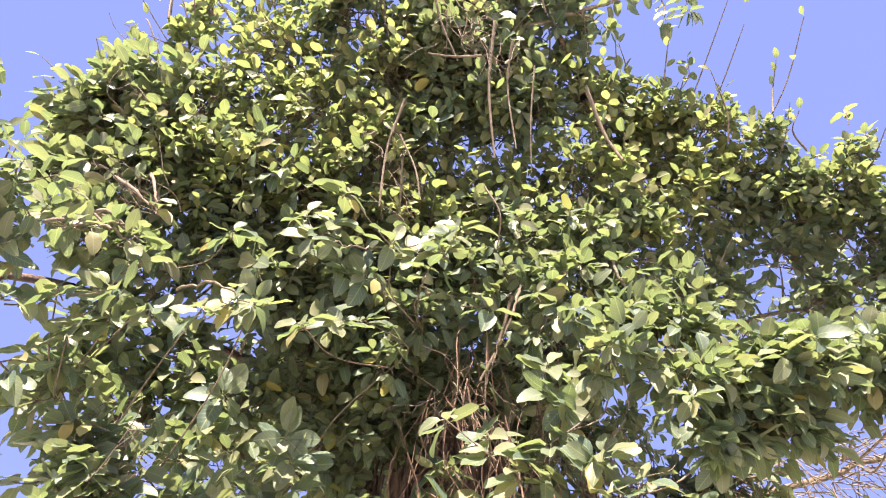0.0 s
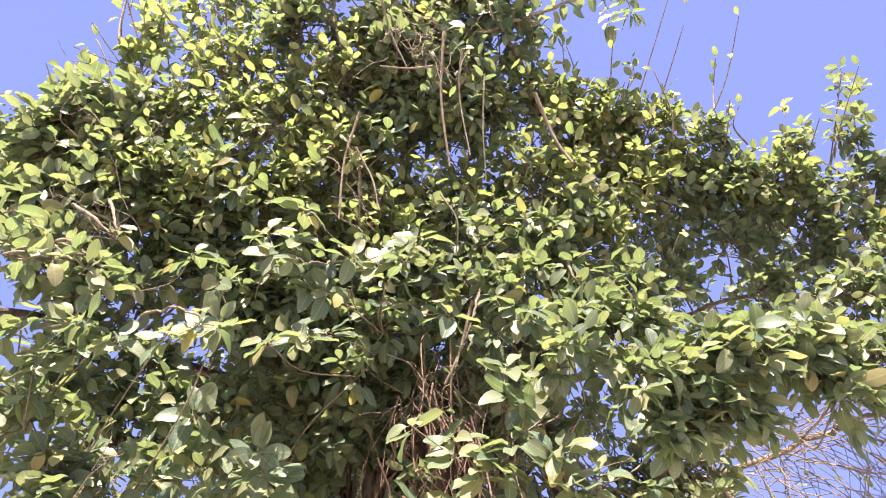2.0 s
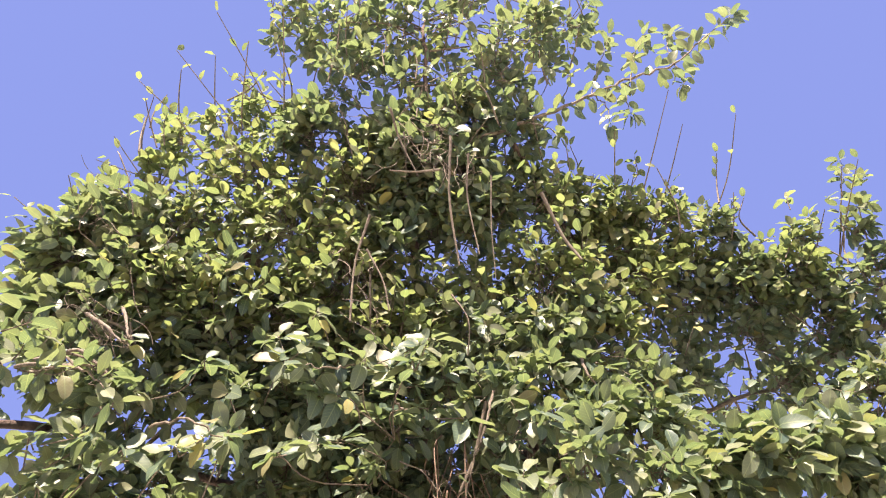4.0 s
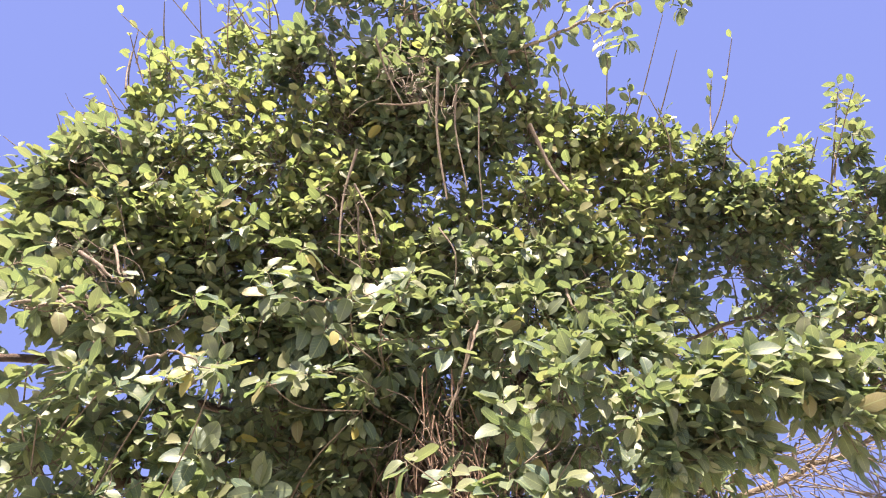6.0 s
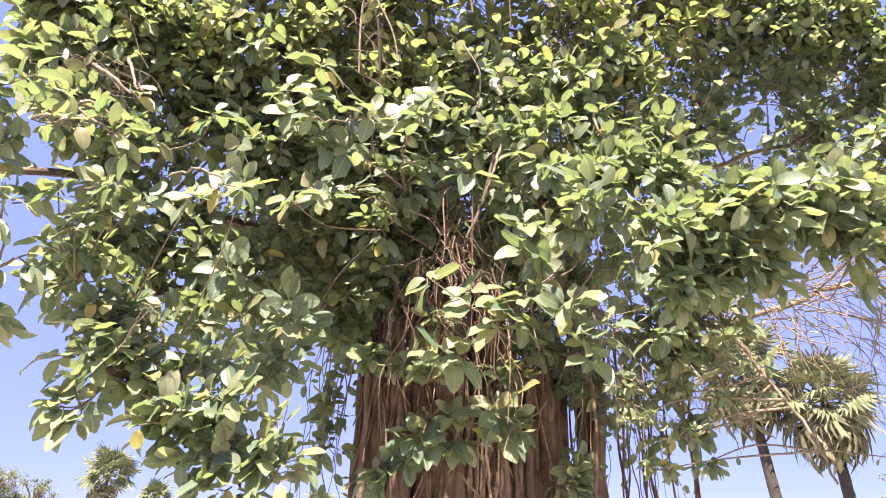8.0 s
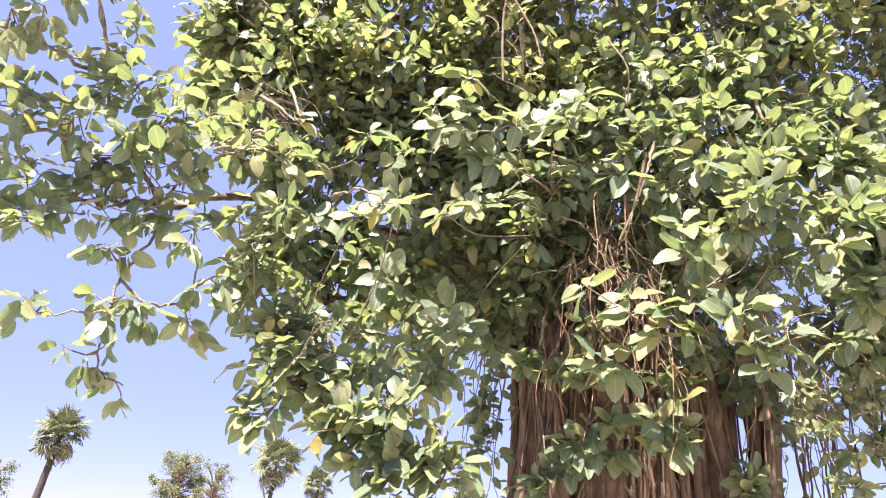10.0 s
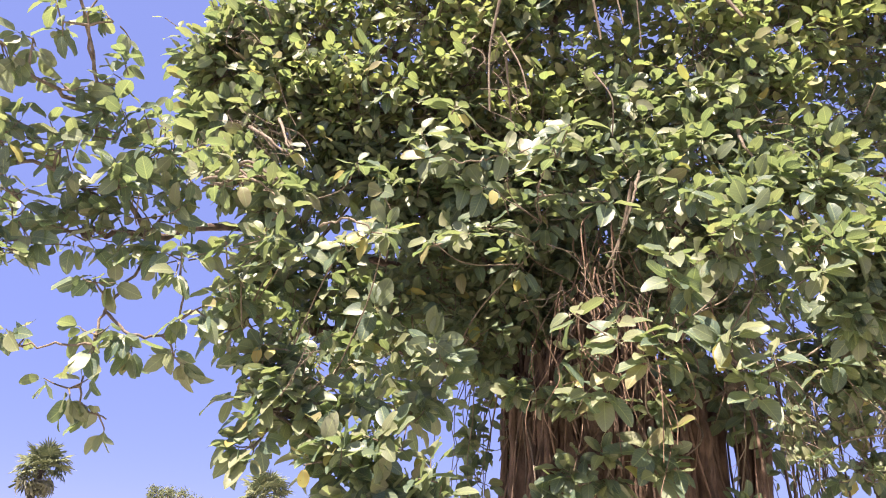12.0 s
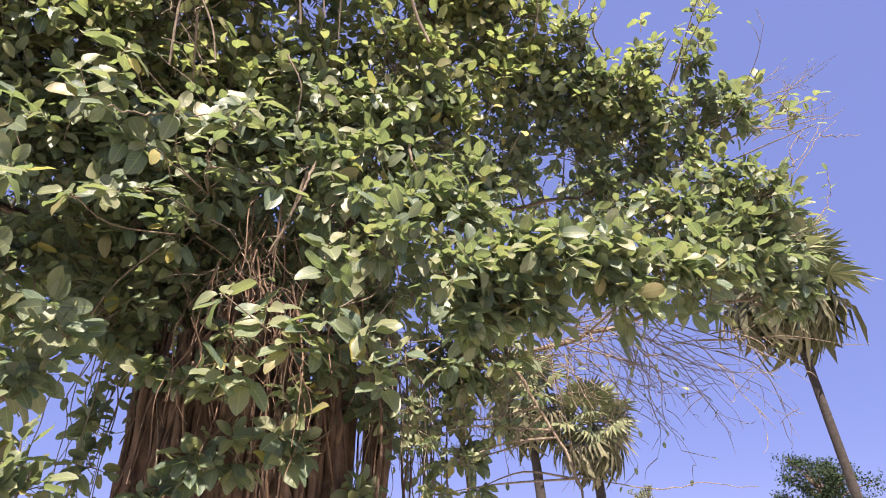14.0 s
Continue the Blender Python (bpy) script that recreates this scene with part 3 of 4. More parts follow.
clump(1.45, 3.83, 2.11, 0.16, 0.4, "right_band")
# centre
clump(-0.66, 3.49, 3.61, 0.36, 0.75, "centre")
clump(-0.35, 3.54, 3.61, 0.34, 0.68, "centre")
clump(0.15, 3.45, 3.80, 0.34, 0.68, "centre")
clump(0.40, 3.34, 4.11, 0.34, 0.75, "centre")
clump(-0.77, 3.63, 3.30, 0.34, 0.75, "centre")
clump(-0.46, 3.71, 3.26, 0.30, 0.6, "centre")
clump(0.39, 3.51, 3.50, 0.20, 0.6, "centre")
clump(-0.64, 3.79, 2.99, 0.28, 0.48, "centre")
clump(-0.33, 3.83, 3.00, 0.24, 0.32, "centre")
clump(0.60, 3.57, 3.10, 0.18, 0.22, "centre")
clump(-0.12, 3.33, 3.79, 0.30, 0.6, "centre")
clump(0.76, 3.35, 4.01, 0.30, 0.6, "centre")
clump(-0.10, 3.24, 3.36, 0.20, 0.29, "centre")
clump(-0.22, 3.34, 3.15, 0.18, 0.22, "centre")
clump(-0.20, 3.64, 2.98, 0.18, 0.22, "centre")
clump(-0.97, 3.37, 3.86, 0.36, 0.75, "centre")
clump(-0.47, 3.40, 3.98, 0.34, 0.75, "centre")
# left crown
clump(-2.06, 3.03, 4.37, 0.36, 1, "left_crown")
clump(-1.67, 3.05, 4.59, 0.42, 1, "left_crown")
clump(-1.68, 3.11, 4.03, 0.40, 1, "left_crown")
clump(-1.15, 3.21, 4.18, 0.42, 1, "left_crown")
clump(-1.25, 3.37, 3.74, 0.36, 1, "left_crown")
clump(-1.77, 2.98, 3.58, 0.28, 1, "left_crown")
clump(-1.50, 3.08, 3.45, 0.28, 1, "left_crown")
clump(-0.87, 3.44, 3.60, 0.34, 1, "left_crown")
clump(-2.02, 3.03, 4.70, 0.26, 0.7, "left_crown")
clump(-2.01, 2.98, 3.95, 0.26, 0.9, "left_crown")
clump(-1.55, 2.84, 2.66, 0.20, 0.65, "left_crown")
clump(-1.50, 3.16, 2.80, 0.30, 0.72, "left_crown")
clump(-1.27, 3.37, 2.79, 0.30, 0.58, "left_crown")
clump(-0.98, 3.53, 2.90, 0.30, 0.9, "left_crown")
clump(-1.37, 2.79, 2.37, 0.20, 0.58, "left_crown")
clump(-1.22, 2.68, 2.16, 0.18, 0.58, "left_crown")
clump(-1.16, 3.09, 2.39, 0.24, 0.58, "left_crown")
clump(-1.07, 3.40, 2.56, 0.24, 0.43, "left_crown")
clump(-0.68, 3.47, 2.63, 0.17, 0.5, "left_crown")
clump(-0.49, 3.74, 2.84, 0.20, 0.36, "left_crown")
clump(-1.27, 2.58, 2.00, 0.10, 0.36, "left_crown")
clump(-0.85, 3.88, 2.55, 0.20, 0.25, "left_crown")
clump(-0.57, 4.24, 2.52, 0.15, 0.14, "left_crown")
clump(-0.43, 4.00, 2.71, 0.16, 0.22, "left_crown")
clump(-0.93, 2.72, 1.95, 0.15, 0.5, "left_crown")
clump(-1.56, 3.13, 3.07, 0.26, 0.9, "left_crown")
clump(-1.29, 3.35, 3.10, 0.26, 0.8, "left_crown")
clump(-0.72, 2.80, 1.79, 0.16, 0.5, "left_crown")
clump(-0.86, 2.75, 1.90, 0.14, 0.5, "left_crown")
clump(-0.58, 2.84, 1.76, 0.13, 0.43, "left_crown")
clump(-0.74, 3.05, 2.19, 0.20, 0.5, "left_crown")
clump(-0.98, 2.88, 2.15, 0.20, 0.5, "left_crown")
clump(-1.30, 2.81, 2.37, 0.16, 0.43, "left_crown")
# left branch
clump(-1.73, 2.16, 3.21, 0.20, 0.9, "left_branch")
clump(-1.93, 2.10, 3.27, 0.20, 0.9, "left_branch")
clump(-1.91, 2.16, 3.00, 0.22, 0.9, "left_branch")
clump(-2.06, 1.96, 3.08, 0.18, 0.8, "left_branch")
clump(-2.22, 1.82, 3.05, 0.16, 0.7, "left_branch")
clump(-2.31, 1.66, 3.10, 0.10, 0.6, "left_branch")
clump(-2.18, 2.00, 2.85, 0.18, 0.8, "left_branch")
clump(-2.01, 2.20, 2.79, 0.20, 0.9, "left_branch")
clump(-2.12, 2.02, 2.66, 0.16, 0.8, "left_branch")
clump(-1.77, 2.23, 2.84, 0.20, 0.9, "left_branch")
clump(-1.60, 2.29, 2.71, 0.16, 0.8, "left_branch")
clump(-1.50, 2.32, 2.50, 0.12, 0.6, "left_branch")
clump(-1.87, 2.16, 2.56, 0.10, 0.5, "left_branch")
clump(-1.94, 2.05, 3.50, 0.14, 0.7, "left_branch")
clump(-2.06, 1.90, 3.35, 0.12, 0.5, "left_branch")
clump(-1.62, 2.31, 3.10, 0.20, 0.9, "left_branch")
clump(-2.27, 1.67, 3.34, 0.12, 0.5, "left_branch")
clump(-2.40, 1.53, 3.30, 0.10, 0.5, "left_branch")
clump(-2.36, 1.77, 2.89, 0.10, 0.5, "left_branch")
clump(-2.46, 1.72, 2.79, 0.06, 0.3, "left_branch")
clump(-2.09, 1.77, 3.62, 0.14, 0.6, "left_branch")
clump(-1.93, 1.86, 3.69, 0.12, 0.5, "left_branch")
clump(-2.15, 1.62, 3.69, 0.13, 0.6, "left_branch")
clump(-2.02, 1.67, 3.78, 0.10, 0.4, "left_branch")
clump(-1.80, 2.17, 2.34, 0.10, 0.6, "left_branch")
clump(-2.00, 2.03, 2.25, 0.09, 0.6, "left_branch")
clump(-1.86, 2.18, 2.13, 0.10, 0.6, "left_branch")
clump(-1.77, 2.27, 2.05, 0.08, 0.6, "left_branch")
clump(-1.70, 2.25, 2.33, 0.05, 0.5, "left_branch")
clump(-1.57, 2.35, 2.31, 0.06, 0.3, "left_branch")
clump(-2.22, 1.66, 3.42, 0.10, 0.4, "left_branch")
clump(-2.13, 1.71, 3.47, 0.10, 0.4, "left_branch")
# neck between the crown and its top
clump(-0.88, 2.74, 6.52, 0.17, 0.27, "top_crown")
clump(-0.64, 2.74, 6.00, 0.16, 0.27, "top_crown")
clump(-0.85, 2.74, 7.03, 0.23, 0.27, "top_crown")
clump(0.69, 2.74, 6.27, 0.18, 0.27, "top_crown")
clump(0.98, 2.74, 7.10, 0.25, 0.27, "top_crown")
clump(0.43, 2.74, 5.68, 0.12, 0.27, "top_crown")
clump(-0.21, 2.74, 6.21, 0.21, 0.27, "top_crown")
clump(-0.53, 2.74, 6.85, 0.23, 0.27, "top_crown")
clump(0.15, 2.74, 6.51, 0.22, 0.27, "top_crown")
clump(1.13, 2.74, 6.55, 0.16, 0.27, "top_crown")
clump(-0.11, 2.74, 5.57, 0.15, 0.27, "top_crown")
clump(1.36, 2.74, 7.25, 0.21, 0.27, "top_crown")
clump(-1.21, 2.74, 6.95, 0.12, 0.27, "top_crown")
# spiky shoulder of the crown
clump(-1.70, 2.90, 5.53, 0.14, 0.7, "upper_crown")
clump(-1.46, 2.90, 5.77, 0.16, 0.7, "upper_crown")
clump(-1.24, 2.90, 5.90, 0.14, 0.7, "upper_crown")
clump(-1.75, 2.90, 5.16, 0.15, 0.7, "upper_crown")
clump(-1.95, 2.90, 4.79, 0.12, 0.7, "upper_crown")
clump(-2.10, 2.90, 4.57, 0.09, 0.7, "upper_crown")
clump(-0.97, 2.90, 5.88, 0.14, 0.7, "upper_crown")

# thin growth behind the right-hand crown
clump(2.23, 4.30, 4.51, 0.22, 0.35, "right_crown")
clump(2.53, 4.30, 4.31, 0.22, 0.35, "right_crown")
clump(2.92, 4.30, 4.54, 0.23, 0.35, "right_crown")
clump(3.02, 4.30, 4.17, 0.23, 0.35, "right_crown")
clump(2.49, 4.30, 3.91, 0.21, 0.35, "right_crown")
clump(3.40, 4.30, 4.55, 0.22, 0.35, "right_crown")
clump(2.29, 4.30, 4.10, 0.19, 0.35, "right_crown")
clump(2.05, 4.30, 4.73, 0.20, 0.35, "right_crown")
clump(1.67, 4.30, 4.49, 0.17, 0.35, "right_crown")
clump(3.17, 4.30, 4.95, 0.22, 0.35, "right_crown")
clump(3.40, 4.30, 4.13, 0.21, 0.35, "right_crown")
# loose hanging growth beside the trunk
clump(1.23, 3.50, 2.50, 0.13, 0.42, "hanging_growth")
clump(1.34, 3.50, 2.29, 0.12, 0.42, "hanging_growth")
clump(1.57, 3.50, 2.48, 0.13, 0.42, "hanging_growth")
clump(1.14, 3.50, 2.13, 0.10, 0.42, "hanging_growth")
clump(1.36, 3.50, 2.07, 0.10, 0.42, "hanging_growth")
clump(1.61, 3.50, 2.24, 0.11, 0.42, "hanging_growth")
clump(1.80, 3.50, 2.36, 0.12, 0.42, "hanging_growth")
clump(1.23, 3.50, 1.90, 0.08, 0.42, "hanging_growth")
clump(1.48, 3.50, 1.94, 0.08, 0.42, "hanging_growth")
clump(1.09, 3.50, 2.32, 0.08, 0.42, "hanging_growth")


def leafy_branch(points, r0, size, gap, region, first=0.15, tuft=5):
    """A single branch with leaves set along it in turn and a tuft at its end."""
    line = spline(points, 7)
    line[1:-1] += rng.normal(0, 0.006, (len(line) - 2, 3))
    stem = Pile()
    tube(stem, line, r0, max(0.0025, 0.3 * r0), 6, 0.1)
    part("branch", stem.mesh("branch", TWIG), banyan)
    pile = leaf_piles[region]
    run = np.concatenate([[0], np.cumsum(np.linalg.norm(np.diff(line, axis=0), axis=1))])
    at, turn = run[-1] * first, 1.0
    while at < run[-1]:
        k = min(int(np.searchsorted(run, at)), len(line) - 1)
        axis = unit(line[k] - line[k - 1])
        side = unit(np.cross(axis, (0, 0, 1)))
        out = math.cos(turn) * side + math.sin(turn) * np.cross(side, axis)
        way = unit(out + 0.45 * axis + [0, 0, -0.35] + rng.normal(0, 0.2, 3))
        put_leaf(pile, line[k], leaf_frame(way, unit([0, -0.45, 0.9] + rng.normal(0, 0.4, 3)), rng.normal(0, 0.3)), size * rng.uniform(0.7, 1.12), rng.integers(LEAF_KINDS))
        at += gap * rng.uniform(0.6, 1.4)
        turn += 2.4
    axis = unit(line[-1] - line[-2])
    side = unit(np.cross(axis, (0.1, 0.2, 1)))
    for i in range(tuft):
        out = math.cos(i * 2.4) * side + math.sin(i * 2.4) * np.cross(side, axis)
        way = unit(0.8 * out + 0.8 * axis + [0, 0, -0.15] + rng.normal(0, 0.15, 3))
        put_leaf(pile, line[-1], leaf_frame(way, unit([0, -0.5, 0.8] + rng.normal(0, 0.35, 3)), 0), size * rng.uniform(0.75, 1.1), rng.integers(LEAF_KINDS))


# branch that reaches out from the top
leafy_branch([(0.42, 2.77, 5.54), (0.81, 2.71, 5.70), (1.36, 2.65, 6.04), (1.71, 2.61, 6.25), (2.11, 2.56, 6.43), (2.42, 2.53, 6.79), (2.87, 2.51, 7.30)], 0.016, 0.125, 0.042, "top_crown")
leafy_branch([(1.36, 2.65, 6.04), (1.44, 2.65, 5.88), (1.42, 2.64, 5.62)], 0.006, 0.12, 0.045, "top_crown", 0.3)
leafy_branch([(1.71, 2.61, 6.25), (1.83, 2.61, 6.64), (2.05, 2.61, 7.08)], 0.006, 0.12, 0.045, "top_crown", 0.3)
leafy_branch([(1.36, 2.65, 6.04), (1.53, 2.65, 6.56), (1.72, 2.65, 7.09)], 0.006, 0.12, 0.045, "top_crown", 0.3)
leafy_branch([(2.11, 2.56, 6.43), (2.13, 2.56, 6.25), (2.09, 2.56, 6.10)], 0.006, 0.12, 0.045, "top_crown", 0.3)
leafy_branch([(0.81, 2.71, 5.70), (0.97, 2.70, 5.61), (1.02, 2.68, 5.51)], 0.006, 0.12, 0.045, "top_crown", 0.3)
leafy_branch([(1.71, 2.61, 6.25), (1.61, 2.61, 5.95), (1.58, 2.61, 5.71)], 0.006, 0.12, 0.045, "top_crown", 0.3)
leafy_branch([(2.11, 2.56, 6.43), (2.13, 2.56, 6.74), (2.26, 2.56, 7.01)], 0.006, 0.12, 0.045, "top_crown", 0.3)
# outermost branches of the right-hand crown
leafy_branch([(2.77, 2.90, 3.89), (3.15, 2.80, 4.13), (3.44, 2.70, 4.29), (3.74, 2.60, 4.44)], 0.008, 0.088, 0.035, "right_crown", 0.25, 2)
leafy_branch([(2.92, 2.85, 4.11), (3.32, 2.75, 4.37), (3.53, 2.70, 4.43), (3.57, 2.68, 4.30)], 0.006, 0.09, 0.045, "right_crown", 0.25, 3)
leafy_branch([(2.75, 2.85, 4.40), (2.81, 2.75, 4.73), (2.91, 2.70, 4.97), (3.01, 2.65, 5.26)], 0.006, 0.08, 0.028, "right_crown", 0.25, 3)
leafy_branch([(2.40, 2.90, 4.50), (2.54, 2.90, 4.69), (2.58, 2.90, 4.78)], 0.005, 0.07, 0.03, "right_crown", 0.25, 4)
leafy_branch([(3.12, 2.65, 3.25), (3.31, 2.55, 3.34), (3.45, 2.50, 3.53), (3.47, 2.48, 3.70)], 0.005, 0.06, 0.09, "right_crown", 0.25, 1)
leafy_branch([(2.87, 2.85, 3.71), (3.15, 2.75, 3.79), (3.35, 2.70, 3.84)], 0.006, 0.085, 0.04, "right_crown", 0.25, 4)
leafy_branch([(2.67, 2.85, 3.39), (3.03, 2.70, 3.49), (3.28, 2.60, 3.50)], 0.007, 0.08, 0.035, "right_crown", 0.25, 4)

# pale bare boughs that show between the leaves
leafy_branch([(-1.74, 2.50, 3.26), (-1.48, 2.35, 3.19), (-1.25, 2.32, 3.12)], 0.01, 0.1, 0.2, "left_crown", 0.75, 2)
leafy_branch([(-1.67, 2.50, 3.23), (-1.38, 2.36, 3.17), (-1.26, 2.33, 3.10)], 0.009, 0.1, 0.2, "left_crown", 0.75, 2)
leafy_branch([(-1.50, 2.40, 3.22), (-1.33, 2.34, 3.11), (-1.23, 2.30, 3.02)], 0.008, 0.1, 0.2, "left_crown", 0.75, 2)
leafy_branch([(-1.61, 2.60, 3.65), (-1.39, 2.50, 3.45), (-1.30, 2.50, 3.38)], 0.011, 0.1, 0.2, "left_crown", 0.75, 2)
leafy_branch([(-1.45, 2.60, 3.69), (-1.34, 2.50, 3.48), (-1.30, 2.50, 3.38)], 0.01, 0.1, 0.2, "left_crown", 0.75, 2)
leafy_branch([(-1.09, 2.50, 2.97), (-0.90, 2.36, 2.92), (-0.74, 2.33, 2.83)], 0.007, 0.1, 0.2, "left_crown", 0.75, 2)
leafy_branch([(-1.35, 2.50, 2.96), (-1.24, 2.36, 2.95), (-1.19, 2.34, 2.98)], 0.007, 0.1, 0.2, "left_crown", 0.75, 2)
leafy_branch([(-0.30, 2.75, 3.48), (-0.41, 2.60, 3.35), (-0.51, 2.55, 3.33)], 0.006, 0.1, 0.2, "left_crown", 0.75, 2)
leafy_branch([(-0.06, 2.75, 3.23), (-0.10, 2.62, 3.19), (-0.08, 2.60, 3.26)], 0.006, 0.1, 0.2, "left_crown", 0.75, 2)
leafy_branch([(0.42, 3.00, 3.51), (0.36, 2.95, 3.29), (0.29, 2.98, 3.11), (0.25, 3.05, 2.95)], 0.009, 0.09, 0.3, "right_band", 0.9, 1)
leafy_branch([(0.94, 3.05, 3.83), (0.95, 3.00, 3.63), (1.01, 3.05, 3.53)], 0.012, 0.09, 0.3, "right_band", 0.9, 1)
leafy_branch([(1.79, 2.90, 2.64), (1.77, 2.75, 2.67), (1.82, 2.72, 2.74)], 0.008, 0.09, 0.3, "right_band", 0.9, 1)

# shaded inner boughs behind the outer leaves
for i in range(34):
    clump(0.2 + rng.uniform(-1.3, 1.3), rng.uniform(5.2, 6.4), rng.uniform(3.3, 5.2), 0.45, 0.55, "inner_crown")
for i in range(64):
    a, b, h = rng.uniform(-1, 1), rng.uniform(-1, 1), rng.uniform(0, 1)
    clump(0.15 + 1.75 * a * (1 - 0.35 * h), 4.75 + 0.45 * b, 3.0 + 2.3 * h, 0.38, 0.6, "inner_crown")
for i in range(9):
    clump(rng.uniform(-0.45, 1.05), rng.uniform(3.8, 4.1), rng.uniform(3.0, 3.6), 0.24, 0.7, "centre")
for i in range(24):
    a = rng.uniform(-math.pi, 0)
    clump(TRUNK[0] + 0.78 * math.cos(a), TRUNK[1] + 0.74 * math.sin(a), 1.3 + 1.6 * rng.uniform(0, 1) ** 0.6, 0.12, 0.28, "centre")


LEAF_MESHES = []
for v, f, uv in [leaf_shape(7, 0.25, 0.24, 0.31), leaf_shape(7, 0.12, 0.40, 0.33), leaf_shape(7, 0.42, 0.12, 0.30), leaf_shape(7, 0.2, -0.15, 0.32), leaf_shape(7, 0.25, 0.55, 0.32), leaf_shape(7, 0.5, 0.3, 0.31)]:
    one = Pile()
    one.put(v, f, uv)
    LEAF_MESHES.append(one.mesh("leaf", LEAF))
single_leaves = []


def lone_leaf(pile, place, axes, size, k):
    ob = new("leaf", LEAF_MESHES[k])
    ob.parent = pile
    ob.matrix_basis = Matrix.Translation(place) @ Matrix(axes.tolist()).to_4x4() @ Matrix.Scale(size, 4)
    single_leaves.append(ob)


def rosette(x, y, z, r, count):
    """Whorls of large sunlit leaves at the ends of the outermost twigs."""
    c = np.array([x, y, z])
    near = np.array(clump_centres)
    a = near[np.argmin(np.linalg.norm(near - c - [0, 0.25, 0], axis=1))]
    stem = Pile()
    tube(stem, spline([a, (a + c) / 2 + rng.normal(0, 0.06, 3), c], 4), 0.0045, 0.003, 5)
    bough = part("branch", stem.mesh("branch", TWIG), banyan)
    size = 0.118 + 0.045 * (y - 2.35)
    for k in range(count):
        axis = unit([rng.normal(0, 0.5), -0.75, 0.6 + rng.normal(0, 0.35)])
        tip = c + (rng.normal(0, 0.75, 3) * [1, 0.5, 0.7]) * r * (k > 0)
        tube(twig_pile, spline([c - axis * 0.05, (c + tip) / 2 - axis * 0.03, tip], 3), 0.004, 0.003, 4)
        side = unit(np.cross(axis, (0.2, 0.1, 1)))
        over = np.cross(side, axis)
        total = int(rng.integers(6, 9))
        for i in range(total):
            turn = i * 2.4 + rng.normal(0, 0.2)
            out = math.cos(turn) * side + math.sin(turn) * over
            inner = i / total
            way = unit(out + (0.05 + 0.9 * inner**2) * axis + [0, 0, -0.18] + rng.normal(0, 0.12, 3))
            up = unit(axis + [0, 0, 0.25] - 0.3 * inner * out + rng.normal(0, 0.22, 3))
            lone_leaf(bough, tip - axis * 0.035 * (1 - inner), leaf_frame(way, up, rng.normal(0, 0.2)), size * rng.uniform(0.75, 1.1) * (1 - 0.35 * inner**2), rng.integers(len(LEAF_MESHES)))


rosette(-1.44, 2.33, 2.82, 0.15, 2)
rosette(-1.28, 2.38, 2.89, 0.16, 3)
rosette(-1.14, 2.46, 2.85, 0.14, 2)
rosette(-0.94, 2.43, 2.85, 0.13, 2)
rosette(-0.78, 2.53, 2.98, 0.15, 3)
rosette(-0.61, 2.68, 2.98, 0.13, 2)
rosette(-1.39, 2.43, 2.69, 0.10, 1)
rosette(-0.62, 2.63, 3.44, 0.16, 3)
rosette(-0.25, 2.67, 3.46, 0.16, 3)
rosette(-0.37, 2.76, 3.31, 0.14, 3)
rosette(-0.02, 2.68, 3.46, 0.14, 2)
rosette(0.06, 2.80, 3.27, 0.13, 2)
rosette(-0.98, 2.58, 3.37, 0.10, 1)
rosette(-1.01, 2.86, 2.22, 0.12, 2)
rosette(-0.75, 2.65, 2.05, 0.16, 3)
rosette(-0.60, 2.71, 1.91, 0.13, 2)
rosette(-0.59, 2.99, 2.51, 0.13, 2)
rosette(-0.94, 3.03, 2.78, 0.10, 1)
rosette(-0.38, 3.03, 3.24, 0.14, 2)
rosette(0.48, 2.78, 2.57, 0.16, 3)
rosette(0.66, 2.76, 2.51, 0.16, 3)
rosette(0.23, 2.82, 2.53, 0.13, 2)
rosette(0.35, 2.84, 2.45, 0.14, 2)
rosette(0.10, 3.01, 2.35, 0.12, 2)
rosette(0.79, 2.78, 2.37, 0.14, 2)
rosette(0.57, 2.84, 2.65, 0.12, 2)
rosette(0.77, 2.80, 2.29, 0.10, 1)
rosette(0.49, 2.82, 2.95, 0.12, 2)
rosette(-0.69, 2.77, 2.03, 0.14, 2)
rosette(-0.59, 3.00, 2.50, 0.13, 2)
rosette(0.40, 3.49, 2.18, 0.13, 2)
rosette(0.43, 3.51, 2.06, 0.10, 1)
rosette(-0.50, 2.59, 3.69, 0.12, 1)

# single leaves that have turned yellow
YELLOW_MESH = LEAF_MESHES[1].copy()
YELLOW_MESH.materials[0] = YELLOW_LEAF
YELLOW_AT = [(-0.50, 2.60, 3.65), (-1.01, 2.50, 1.92), (-1.33, 2.60, 2.44), (-1.27, 2.60, 2.42), (-0.31, 2.66, 3.23), (1.46, 3.00, 4.12), (1.66, 3.00, 3.98), (-0.51, 2.70, 1.75)]
for place in YELLOW_AT:
    place = np.array(place)
    stem = Pile()
    tube(stem, spline([place, place + [0.03, 0.12, 0.03], place + [0.05, 0.3, 0.02]], 3), 0.003, 0.004, 5)
    bough = part("branch", stem.mesh("branch", TWIG), banyan)
    lone_leaf(bough, place, leaf_frame(unit(rng.normal(0, 0.5, 3) + [0, -0.3, -0.8]), unit(rng.normal(0, 0.25, 3) + [0, -1, 0.4]), 0), 0.075, 1)
    single_leaves[-1].data = YELLOW_MESH


